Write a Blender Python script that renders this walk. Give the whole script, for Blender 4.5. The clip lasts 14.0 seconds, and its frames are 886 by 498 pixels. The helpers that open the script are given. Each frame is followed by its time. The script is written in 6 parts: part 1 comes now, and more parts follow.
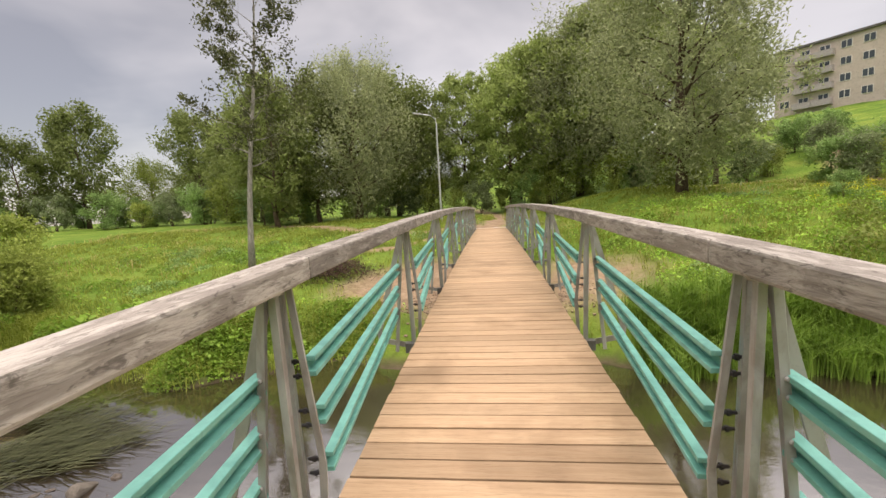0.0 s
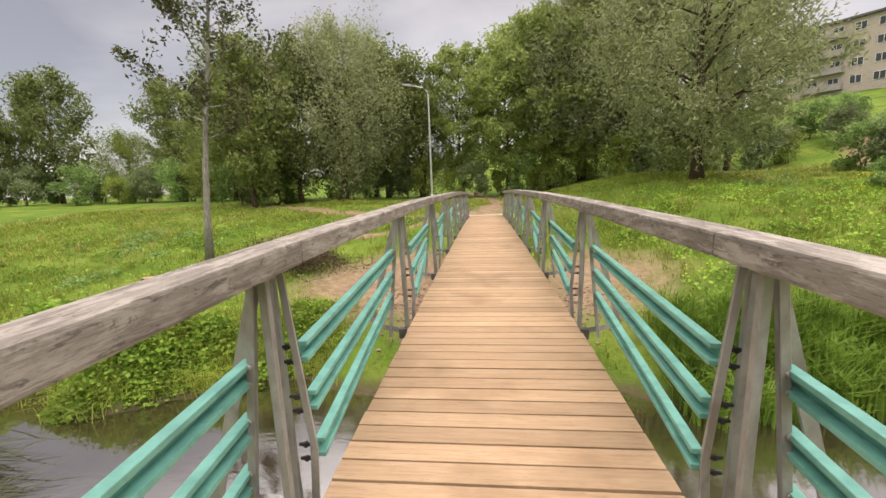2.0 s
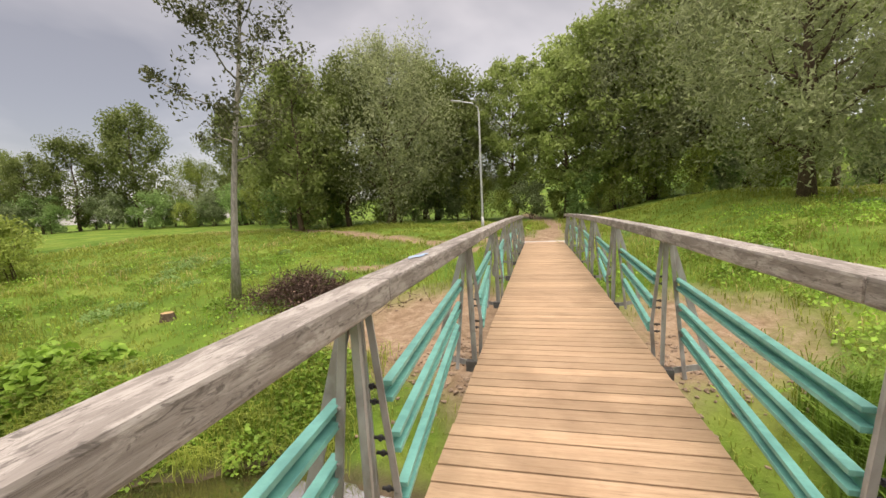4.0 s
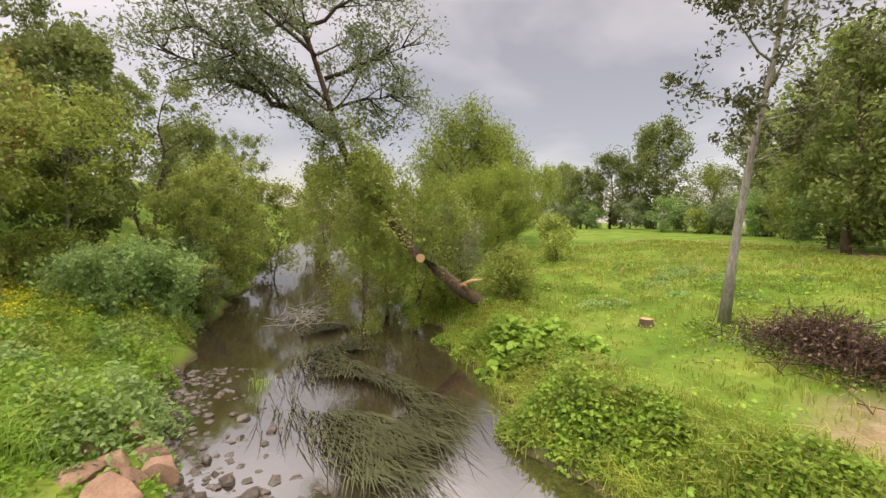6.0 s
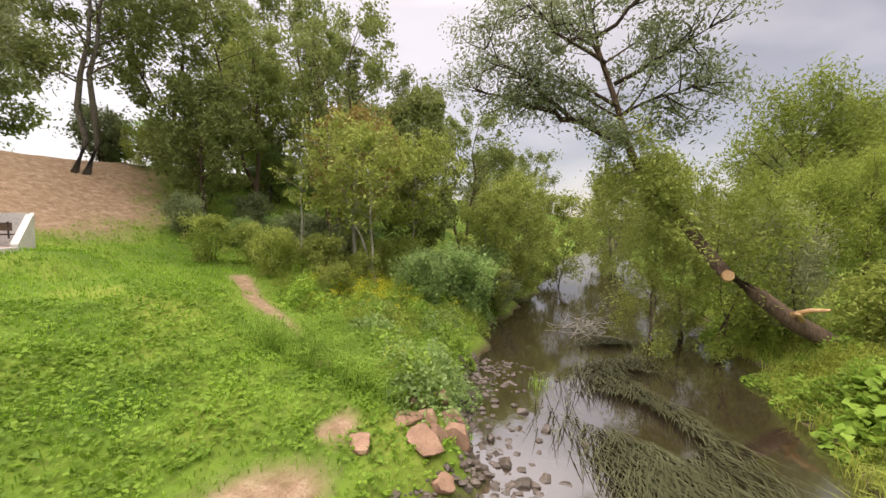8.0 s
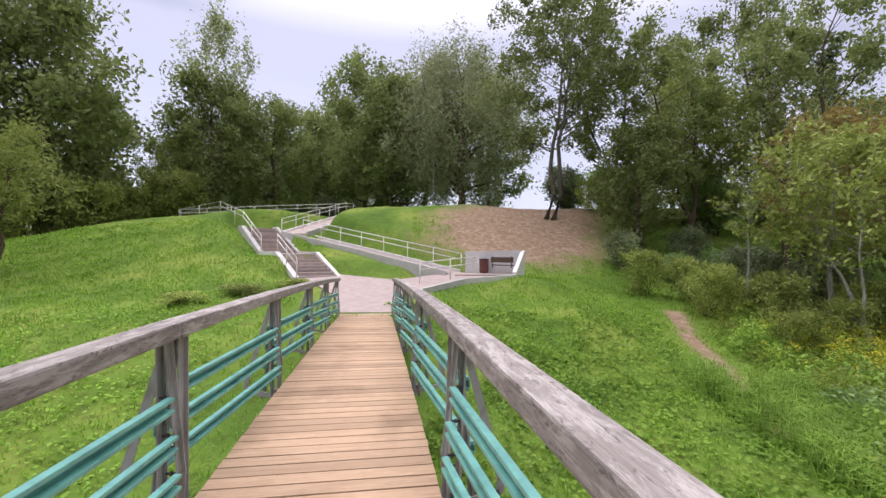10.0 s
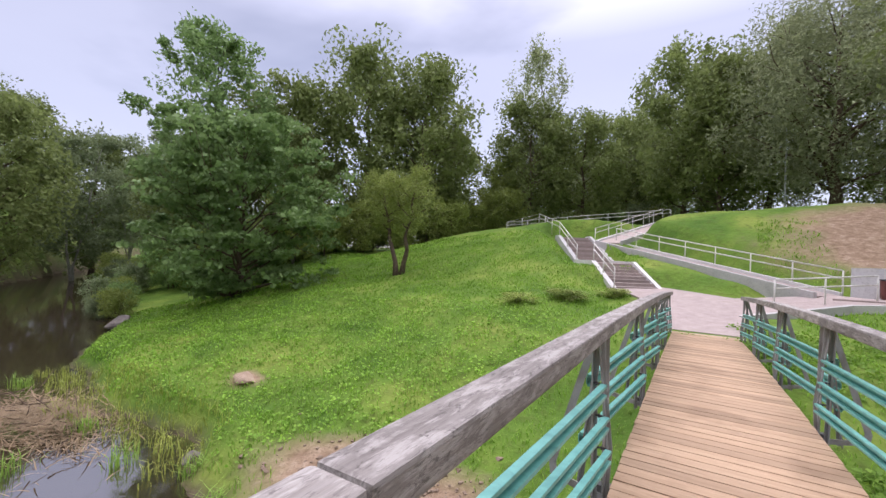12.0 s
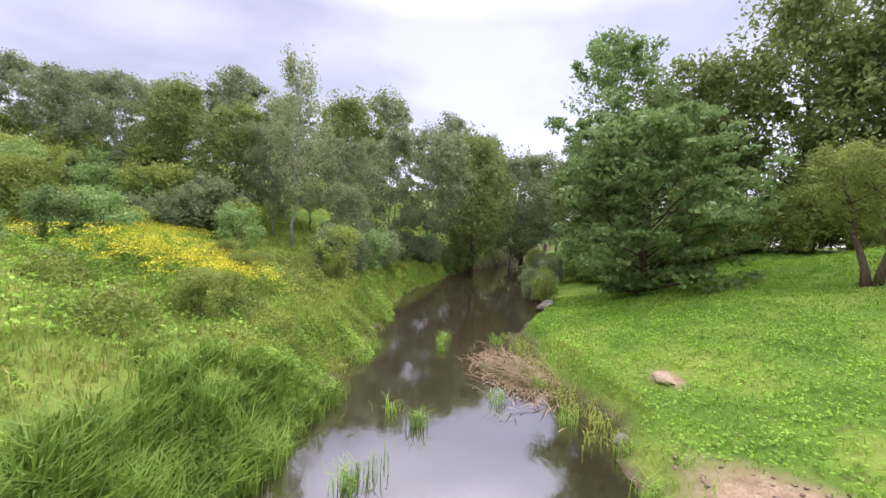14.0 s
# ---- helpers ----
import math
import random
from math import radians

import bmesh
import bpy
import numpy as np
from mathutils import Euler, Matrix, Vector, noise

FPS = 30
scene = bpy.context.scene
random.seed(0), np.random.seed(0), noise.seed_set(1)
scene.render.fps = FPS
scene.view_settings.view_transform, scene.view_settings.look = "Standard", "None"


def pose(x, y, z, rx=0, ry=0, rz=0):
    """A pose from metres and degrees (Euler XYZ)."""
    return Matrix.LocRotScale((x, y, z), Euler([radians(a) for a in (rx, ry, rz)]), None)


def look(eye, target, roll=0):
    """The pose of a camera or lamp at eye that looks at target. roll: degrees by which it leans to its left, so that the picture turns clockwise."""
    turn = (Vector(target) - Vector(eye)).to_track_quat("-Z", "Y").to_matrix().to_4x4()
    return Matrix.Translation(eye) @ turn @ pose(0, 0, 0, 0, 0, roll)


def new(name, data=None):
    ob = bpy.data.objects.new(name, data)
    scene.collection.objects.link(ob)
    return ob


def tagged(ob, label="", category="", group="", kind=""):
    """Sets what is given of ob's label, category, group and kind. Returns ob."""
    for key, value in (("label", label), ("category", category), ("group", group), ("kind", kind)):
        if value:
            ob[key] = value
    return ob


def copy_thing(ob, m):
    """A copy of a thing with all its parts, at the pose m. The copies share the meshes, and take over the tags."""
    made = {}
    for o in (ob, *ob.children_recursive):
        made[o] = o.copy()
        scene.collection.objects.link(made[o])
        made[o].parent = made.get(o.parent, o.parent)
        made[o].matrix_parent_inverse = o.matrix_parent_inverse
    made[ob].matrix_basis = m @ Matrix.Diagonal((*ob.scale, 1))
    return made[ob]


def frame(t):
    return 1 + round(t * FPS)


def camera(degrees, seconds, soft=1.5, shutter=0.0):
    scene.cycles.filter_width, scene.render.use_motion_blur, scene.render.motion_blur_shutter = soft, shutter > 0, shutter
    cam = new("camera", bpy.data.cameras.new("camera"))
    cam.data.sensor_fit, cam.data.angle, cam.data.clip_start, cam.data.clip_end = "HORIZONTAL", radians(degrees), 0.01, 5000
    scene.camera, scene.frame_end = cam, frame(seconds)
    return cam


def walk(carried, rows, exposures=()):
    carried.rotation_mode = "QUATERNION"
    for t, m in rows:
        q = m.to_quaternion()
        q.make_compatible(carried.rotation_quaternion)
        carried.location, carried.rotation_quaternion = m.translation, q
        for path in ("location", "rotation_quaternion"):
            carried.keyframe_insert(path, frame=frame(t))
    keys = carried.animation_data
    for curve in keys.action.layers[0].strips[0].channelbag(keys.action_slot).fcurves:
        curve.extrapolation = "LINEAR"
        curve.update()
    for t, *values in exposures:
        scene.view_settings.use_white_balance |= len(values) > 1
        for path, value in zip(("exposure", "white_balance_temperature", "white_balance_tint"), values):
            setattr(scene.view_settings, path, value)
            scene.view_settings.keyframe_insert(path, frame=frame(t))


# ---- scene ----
cam = camera(94.4, 14.0)
PATH = [
    (0, (-0.024, -1.472, 1.607), (-0.259, 0.503, 1.391), -3.2),
    (0.5, (-0.046, -0.85, 1.616), (-0.271, 1.112, 1.299), -1.3),
    (1, (-0.032, -0.212, 1.623), (-0.253, 1.752, 1.316), -1.9),
    (1.5, (-0.001, 0.484, 1.635), (-0.23, 2.446, 1.319), -1.4),
    (2, (-0.045, 1.186, 1.681), (-0.252, 3.151, 1.374), -2.0),
    (2.2, (-0.052, 1.465, 1.687), (-0.245, 3.429, 1.363), -2.1),
    (4.3, (-0.276, 4.175, 1.792), (-0.889, 6.072, 1.635), -2.9),
    (4.5, (-0.335, 4.379, 1.786), (-1.211, 6.172, 1.653), -1.8),
    (5, (-0.555, 4.764, 1.929), (-1.974, 6.171, 1.842), 1.5),
    (5.5, (-0.847, 5.022, 1.913), (-2.612, 5.959, 1.841), 3.1),
    (6, (-1.011, 5.155, 1.891), (-2.955, 5.603, 1.744), 1.4),
    (6.5, (-1.128, 5.278, 1.877), (-3.117, 5.381, 1.694), 0.6),
    (7, (-1.191, 5.351, 1.863), (-3.177, 5.223, 1.666), 0.1),
    (7.5, (-1.119, 5.343, 1.862), (-3.064, 4.91, 1.689), 0.4),
    (8, (-0.96, 5.327, 1.849), (-2.759, 4.462, 1.727), 0.8),
    (8.5, (-0.775, 5.343, 1.866), (-2.261, 4.007, 1.793), 0.7),
    (9, (-0.584, 5.362, 1.889), (-1.664, 3.68, 1.84), 0.5),
    (9.2, (-0.528, 5.374, 1.929), (-1.439, 3.594, 1.882), 0.6),
    (11.3, (-0.016, 5.802, 1.902), (0.541, 3.881, 1.932), 1.7),
    (11.5, (0.066, 5.823, 1.916), (0.767, 3.951, 1.942), 1.9),
    (11.6, (0.12, 5.846, 1.919), (0.892, 4.001, 1.95), 2.0),
    (12, (0.339, 5.983, 1.926), (1.38, 4.276, 1.942), 2.3),
    (12.5, (0.55, 6.194, 1.903), (1.915, 4.733, 1.899), 2.7),
    (13, (0.662, 6.359, 1.873), (2.338, 5.269, 1.845), 2.7),
    (13.5, (0.722, 6.612, 1.867), (2.623, 5.993, 1.822), 2.8),
    (14, (0.786, 6.846, 1.882), (2.766, 6.567, 1.81), 2.5),
]
REACH = 0.75    # the eye stays between the handrails


def held(x):
    return max(-REACH, min(REACH, x))


walk(cam, [(t, look((held(eye[0]), *eye[1:]), (target[0] - eye[0] + held(eye[0]), *target[1:]), roll)) for t, eye, target, roll in PATH],
     [(0, 0.35, 7000, 20), (4.5, 0.35, 7000, 20), (5.5, 0.5, 7200, 21), (6.5, 0.62, 7300, 22), (8, 0.64, 7100, 23), (9, 0.42, 6400, 25), (11.5, 0.22, 5900, 29), (12.5, 0.3, 5800, 26), (13.5, 0.62, 6000, 27), (14, 0.7, 6000, 27)])

# ---- world and light ----
world = bpy.data.worlds.new("overcast_sky")
scene.world = world
world.use_nodes = True
wn, wl = world.node_tree.nodes, world.node_tree.links
wn.clear()
SUN_EL, SUN_AZ = radians(66), radians(165)
sky = wn.new("ShaderNodeTexSky")
sky.sky_type, sky.sun_disc, sky.sun_elevation, sky.sun_rotation = "NISHITA", False, SUN_EL, SUN_AZ
sky.air_density, sky.dust_density = 1.0, 0.8
wtc = wn.new("ShaderNodeTexCoord")
wmap = wn.new("ShaderNodeMapping")
wmap.inputs["Scale"].default_value = (1.0, 1.0, 2.6)
wl.new(wtc.outputs["Generated"], wmap.inputs["Vector"])
wnoise = wn.new("ShaderNodeTexNoise")
wnoise.inputs["Scale"].default_value, wnoise.inputs["Detail"].default_value, wnoise.inputs["Distortion"].default_value = 1.25, 5.0, 0.3
wl.new(wmap.outputs["Vector"], wnoise.inputs["Vector"])
wramp = wn.new("ShaderNodeValToRGB")
for pos, col in ((0.34, (0.29, 0.28, 0.252, 1)), (0.47, (0.50, 0.488, 0.445, 1)), (0.58, (0.70, 0.685, 0.635, 1)), (0.76, (0.75, 0.735, 0.685, 1)), (0.96, (1.25, 1.24, 1.2, 1))):
    e = wramp.color_ramp.elements.new(pos)
    e.color = col
wramp.color_ramp.elements.remove(wramp.color_ramp.elements[0])
wramp.color_ramp.elements.remove(wramp.color_ramp.elements[-1])
wside, wsum = wn.new("ShaderNodeSeparateXYZ"), wn.new("ShaderNodeMath")
wl.new(wtc.outputs["Generated"], wside.inputs[0])
wsum.operation, wsum.inputs[1].default_value = "MULTIPLY_ADD", 0.10
wl.new(wside.outputs["X"], wsum.inputs[0])
wl.new(wnoise.outputs["Fac"], wsum.inputs[2])
# the cloud is thinner towards the sun, low in the south-west
wdot, wglow = wn.new("ShaderNodeVectorMath"), wn.new("ShaderNodeMapRange")
wdot.operation, wdot.inputs[1].default_value = "DOT_PRODUCT", (-0.5, -0.86, 0.1)
wl.new(wtc.outputs["Generated"], wdot.inputs[0])
wl.new(wdot.outputs["Value"], wglow.inputs["Value"])
for key, value in (("From Min", 0.55), ("From Max", 1.0), ("To Min", 0.0), ("To Max", 0.2)):
    wglow.inputs[key].default_value = value
wadd2 = wn.new("ShaderNodeMath")
wl.new(wsum.outputs[0], wadd2.inputs[0])
wl.new(wglow.outputs["Result"], wadd2.inputs[1])
wl.new(wadd2.outputs[0], wramp.inputs["Fac"])
wb1, wb2, wadd, wout = wn.new("ShaderNodeBackground"), wn.new("ShaderNodeBackground"), wn.new("ShaderNodeAddShader"), wn.new("ShaderNodeOutputWorld")
wl.new(sky.outputs["Color"], wb1.inputs["Color"])
wb1.inputs["Strength"].default_value = 0.05
wl.new(wramp.outputs["Color"], wb2.inputs["Color"])
wsep, wzen = wn.new("ShaderNodeSeparateXYZ"), wn.new("ShaderNodeMapRange")
wl.new(wtc.outputs["Generated"], wsep.inputs[0])
wl.new(wsep.outputs["Z"], wzen.inputs["Value"])
for key, value in (("From Min", 0.45), ("From Max", 0.8), ("To Min", 0.66), ("To Max", 3.2)):
    wzen.inputs[key].default_value = value
wl.new(wzen.outputs["Result"], wb2.inputs["Strength"])
wl.new(wb1.outputs[0], wadd.inputs[0])
wl.new(wb2.outputs[0], wadd.inputs[1])
wl.new(wadd.outputs[0], wout.inputs["Surface"])
sun_data = bpy.data.lights.new("sun", "SUN")
sun_data.energy, sun_data.angle, sun_data.color = 1.5, radians(70), (1.0, 0.95, 0.88)
sun = new("sun", sun_data)
sun.matrix_world = look((0, 0, 40), (-math.sin(SUN_AZ) * math.cos(SUN_EL), -math.cos(SUN_AZ) * math.cos(SUN_EL), 40 - math.sin(SUN_EL)))

# ---- helpers of this scene ----
def rng(seed):
    return np.random.default_rng(seed)


def mesh_of(name, verts, faces, mats, smooth=False, mat_index=None):
    me = bpy.data.meshes.new(name)
    me.from_pydata(verts, [], faces)
    for m in mats:
        me.materials.append(m)
    if mat_index is not None:
        me.polygons.foreach_set("material_index", mat_index)
    if smooth:
        me.polygons.foreach_set("use_smooth", [True] * len(me.polygons))
    me.update()
    return me


def quad_mesh(name, quads, mat):
    """A mesh of loose quads, from an array n x 4 x 3."""
    n = len(quads)
    me = bpy.data.meshes.new(name)
    me.vertices.add(n * 4)
    me.vertices.foreach_set("co", np.asarray(quads, dtype=np.float32).ravel())
    me.loops.add(n * 4)
    me.loops.foreach_set("vertex_index", np.arange(n * 4, dtype=np.int32))
    me.polygons.add(n)
    me.polygons.foreach_set("loop_start", np.arange(0, n * 4, 4, dtype=np.int32))
    me.polygons.foreach_set("loop_total", np.full(n, 4, dtype=np.int32))
    me.materials.append(mat)
    me.update(calc_edges=True)
    return me


def under(ob, parent):
    ob.parent = parent
    return ob


def part(name, bm, material, parent, label=""):
    me = bpy.data.meshes.new(name)
    bm.to_mesh(me)
    bm.free()
    me.materials.append(material)
    ob = under(new(name, me), parent)
    return tagged(ob, label) if label else ob


def empty(name, loc, label, category, group="", kind=""):
    ob = new(name)
    ob.location = loc
    ob.empty_display_size = 0.2
    return tagged(ob, label, category, group, kind)


def beam(bm, p0, p1, w, h, up=(0, 0, 1), bevel=0.0):
    """A bar of section w x h from p0 to p1."""
    p0, p1 = Vector(p0), Vector(p1)
    d = (p1 - p0).normalized()
    s = d.cross(Vector(up)).normalized()
    u = s.cross(d)
    vs = []
    for p in (p0, p1):
        for a, b in ((-1, -1), (1, -1), (1, 1), (-1, 1)):
            vs.append(bm.verts.new(p + s * (a * w / 2) + u * (b * h / 2)))
    fs = [bm.faces.new([vs[i] for i in f]) for f in ((3, 2, 1, 0), (4, 5, 6, 7), (0, 1, 5, 4), (1, 2, 6, 5), (2, 3, 7, 6), (3, 0, 4, 7))]
    if bevel:
        es = {e for f in fs for e in f.edges}
        bmesh.ops.bevel(bm, geom=list(es), offset=bevel, segments=2, affect="EDGES", profile=0.6)
    return bm


def tube(points, radii, sides=8):
    """Vertices and faces of a tapered tube along points."""
    pts = [Vector(p) for p in points]
    verts, faces = [], []
    n = len(pts)
    for i, p in enumerate(pts):
        d = (pts[min(i + 1, n - 1)] - pts[max(i - 1, 0)]).normalized()
        a = d.orthogonal().normalized() if abs(d.z) < 0.98 else Vector((1, 0, 0)).cross(d).normalized()
        b = d.cross(a)
        for k in range(sides):
            t = 2 * math.pi * k / sides
            verts.append(p + (a * math.cos(t) + b * math.sin(t)) * radii[i])
    for i in range(n - 1):
        for k in range(sides):
            k2 = (k + 1) % sides
            faces.append((i * sides + k, i * sides + k2, (i + 1) * sides + k2, (i + 1) * sides + k))
    faces.append(tuple(range(sides))[::-1])
    faces.append(tuple((n - 1) * sides + k for k in range(sides)))
    return verts, faces


def tubes_mesh(name, runs, mat, sides=7):
    verts, faces = [], []
    for pts, radii in runs:
        v, f = tube(pts, radii, sides)
        o = len(verts)
        verts += v
        faces += [tuple(i + o for i in q) for q in f]
    return mesh_of(name, verts, faces, [mat], smooth=True)


# ---- materials ----
def material(name, rough=0.8, metal=0.0, spec=0.3):
    m = bpy.data.materials.new(name)
    m.use_nodes = True
    nt = m.node_tree
    b = nt.nodes["Principled BSDF"]
    b.inputs["Roughness"].default_value, b.inputs["Metallic"].default_value = rough, metal
    b.inputs["Specular IOR Level"].default_value = spec
    return m, nt, b


def ramp(nt, fac, stops):
    r = nt.nodes.new("ShaderNodeValToRGB")
    els = r.color_ramp.elements
    while len(els) < len(stops):
        els.new(0.5)
    for e, (p, c) in zip(els, stops):
        e.position, e.color = p, (*c, 1)
    nt.links.new(fac, r.inputs["Fac"])
    return r.outputs["Color"]


def noise_of(nt, scale, detail=4, vec=None, distortion=0.0, rough=0.55):
    n = nt.nodes.new("ShaderNodeTexNoise")
    n.inputs["Scale"].default_value, n.inputs["Detail"].default_value = scale, detail
    n.inputs["Distortion"].default_value, n.inputs["Roughness"].default_value = distortion, rough
    if vec is not None:
        nt.links.new(vec, n.inputs["Vector"])
    return n.outputs["Fac"]


def coords(nt, scale=(1, 1, 1), kind="Object"):
    t, mp = nt.nodes.new("ShaderNodeTexCoord"), nt.nodes.new("ShaderNodeMapping")
    mp.inputs["Scale"].default_value = scale
    nt.links.new(t.outputs[kind], mp.inputs["Vector"])
    return mp.outputs["Vector"]


def position(nt, scale=(1, 1, 1)):
    g, mp = nt.nodes.new("ShaderNodeNewGeometry"), nt.nodes.new("ShaderNodeMapping")
    mp.inputs["Scale"].default_value = scale
    nt.links.new(g.outputs["Position"], mp.inputs["Vector"])
    return mp.outputs["Vector"]


def mix(nt, a, b, fac, blend="MIX"):
    x = nt.nodes.new("ShaderNodeMix")
    x.data_type, x.blend_type = "RGBA", blend
    for sock, v in ((x.inputs[0], fac), (x.inputs[6], a), (x.inputs[7], b)):
        if isinstance(v, (int, float)):
            sock.default_value = v
        elif isinstance(v, tuple):
            sock.default_value = (*v, 1)
        else:
            nt.links.new(v, sock)
    return x.outputs[2]


def bump(nt, b, height, strength=0.4, distance=0.02):
    n = nt.nodes.new("ShaderNodeBump")
    n.inputs["Strength"].default_value, n.inputs["Distance"].default_value = strength, distance
    nt.links.new(height, n.inputs["Height"])
    nt.links.new(n.outputs["Normal"], b.inputs["Normal"])


def leaf_material(name, dark, mid, light, translucent=0.35):
    """Leaves: each leaf its own tone, each plant a shade of its own; light shines through."""
    m, nt, b = material(name, 0.55, 0.0, 0.25)
    g, oi = nt.nodes.new("ShaderNodeNewGeometry"), nt.nodes.new("ShaderNodeObjectInfo")
    dark, light = (tuple(0.62 * m1 + 0.38 * e1 for m1, e1 in zip(mid, ends)) for ends in (dark, light))
    c = ramp(nt, g.outputs["Random Per Island"], [(0.0, dark), (0.5, mid), (1.0, light)])
    patch = noise_of(nt, 0.55, 3, position(nt))
    c = mix(nt, c, tuple(min(1, v * 1.5) for v in light), ramp(nt, patch, [(0.45, (0, 0, 0)), (0.75, (0.5, 0.5, 0.5))]))
    broad = noise_of(nt, 1.6, 4, position(nt), 0.5)
    c = mix(nt, c, tuple(v * 0.62 for v in dark), ramp(nt, broad, [(0.5, (0, 0, 0)), (0.66, (0.55, 0.55, 0.55))]))
    hsv = nt.nodes.new("ShaderNodeHueSaturation")
    mr = nt.nodes.new("ShaderNodeMapRange")
    mr.inputs["To Min"].default_value, mr.inputs["To Max"].default_value = 0.92, 1.4
    nt.links.new(oi.outputs["Random"], mr.inputs["Value"])
    nt.links.new(mr.outputs["Result"], hsv.inputs["Value"])
    nt.links.new(c, hsv.inputs["Color"])
    nt.links.new(hsv.outputs["Color"], b.inputs["Base Color"])
    tr, ms, out = nt.nodes.new("ShaderNodeBsdfTranslucent"), nt.nodes.new("ShaderNodeMixShader"), nt.nodes["Material Output"]
    nt.links.new(hsv.outputs["Color"], tr.inputs["Color"])
    ms.inputs[0].default_value = translucent
    nt.links.new(b.outputs[0], ms.inputs[1])
    nt.links.new(tr.outputs[0], ms.inputs[2])
    nt.links.new(ms.outputs[0], out.inputs["Surface"])
    return m


LEAF_OAK = leaf_material("leaf_dark_green", (0.095, 0.125, 0.036), (0.18, 0.225, 0.066), (0.29, 0.335, 0.115), 0.4)
LEAF_LIME = leaf_material("leaf_mid_green", (0.16, 0.215, 0.06), (0.28, 0.35, 0.105), (0.42, 0.49, 0.17), 0.4)
LEAF_WILLOW = leaf_material("leaf_willow_grey_green", (0.19, 0.22, 0.105), (0.31, 0.35, 0.175), (0.45, 0.48, 0.26), 0.4)
LEAF_YELLOWGREEN = leaf_material("leaf_yellow_green", (0.13, 0.19, 0.03), (0.22, 0.285, 0.05), (0.34, 0.4, 0.09), 0.4)
LEAF_OLIVE = leaf_material("leaf_olive", (0.14, 0.18, 0.035), (0.24, 0.295, 0.066), (0.38, 0.425, 0.115), 0.4)
LEAF_GREY = leaf_material("leaf_grey_green", (0.12, 0.155, 0.07), (0.2, 0.25, 0.12), (0.31, 0.36, 0.19), 0.4)
LEAF_ROWAN = leaf_material("leaf_rowan_rusty", (0.14, 0.12, 0.035), (0.24, 0.19, 0.055), (0.36, 0.25, 0.08), 0.4)
LEAF_MAPLE = leaf_material("leaf_fresh_green", (0.1, 0.18, 0.055), (0.215, 0.33, 0.105), (0.38, 0.5, 0.19), 0.4)
LEAF_NEEDLE = leaf_material("needle_dark", (0.04, 0.06, 0.022), (0.07, 0.095, 0.035), (0.12, 0.14, 0.05), 0.15)
GRASS_LAWN = leaf_material("grass_lawn", (0.08, 0.175, 0.018), (0.175, 0.32, 0.032), (0.34, 0.48, 0.065), 0.4)
GRASS_MEADOW = leaf_material("grass_meadow", (0.13, 0.165, 0.027), (0.25, 0.30, 0.05), (0.4, 0.435, 0.11), 0.4)
GRASS_DRY = leaf_material("grass_dry", (0.32, 0.28, 0.09), (0.45, 0.39, 0.15), (0.58, 0.49, 0.23), 0.35)
REED = leaf_material("reed_green", (0.07, 0.15, 0.02), (0.19, 0.32, 0.045), (0.4, 0.54, 0.11), 0.4)
WEED = leaf_material("weed_leaf", (0.09, 0.18, 0.025), (0.22, 0.365, 0.05), (0.42, 0.58, 0.1), 0.4)
WATERWEED = leaf_material("water_weed", (0.05, 0.058, 0.028), (0.095, 0.105, 0.05), (0.18, 0.18, 0.1), 0.15)
GOLDEN = leaf_material("goldenrod_flower", (0.34, 0.33, 0.015), (0.52, 0.49, 0.025), (0.68, 0.63, 0.04), 0.2)
LEAF_DARK = leaf_material("leaf_dull_dark", (0.05, 0.06, 0.025), (0.085, 0.095, 0.04), (0.14, 0.145, 0.06), 0.2)
STRAW = leaf_material("dead_stalk", (0.12, 0.08, 0.045), (0.23, 0.165, 0.09), (0.42, 0.32, 0.19), 0.1)
BRUSH = leaf_material("dead_brushwood", (0.07, 0.04, 0.03), (0.12, 0.075, 0.055), (0.2, 0.13, 0.09), 0.05)


def make_bark():
    out = []
    for name, a, c in (("bark_grey", (0.09, 0.08, 0.065), (0.24, 0.22, 0.18)), ("bark_brown", (0.07, 0.05, 0.035), (0.19, 0.14, 0.10)), ("bark_pale", (0.20, 0.19, 0.16), (0.45, 0.43, 0.38)), ("bark_dark_wet", (0.035, 0.026, 0.02), (0.12, 0.09, 0.07))):
        m, nt, b = material(name, 0.95, 0, 0.1)
        v = position(nt, (7, 7, 1.6))
        n = noise_of(nt, 2.2, 7, v, 0.7)
        nt.links.new(ramp(nt, n, [(0.3, a), (0.72, c)]), b.inputs["Base Color"])
        bump(nt, b, n, 0.8, 0.05)
        out.append(m)
    return out


BARK, BARK_BROWN, BARK_PALE, BARK_DARK = make_bark()


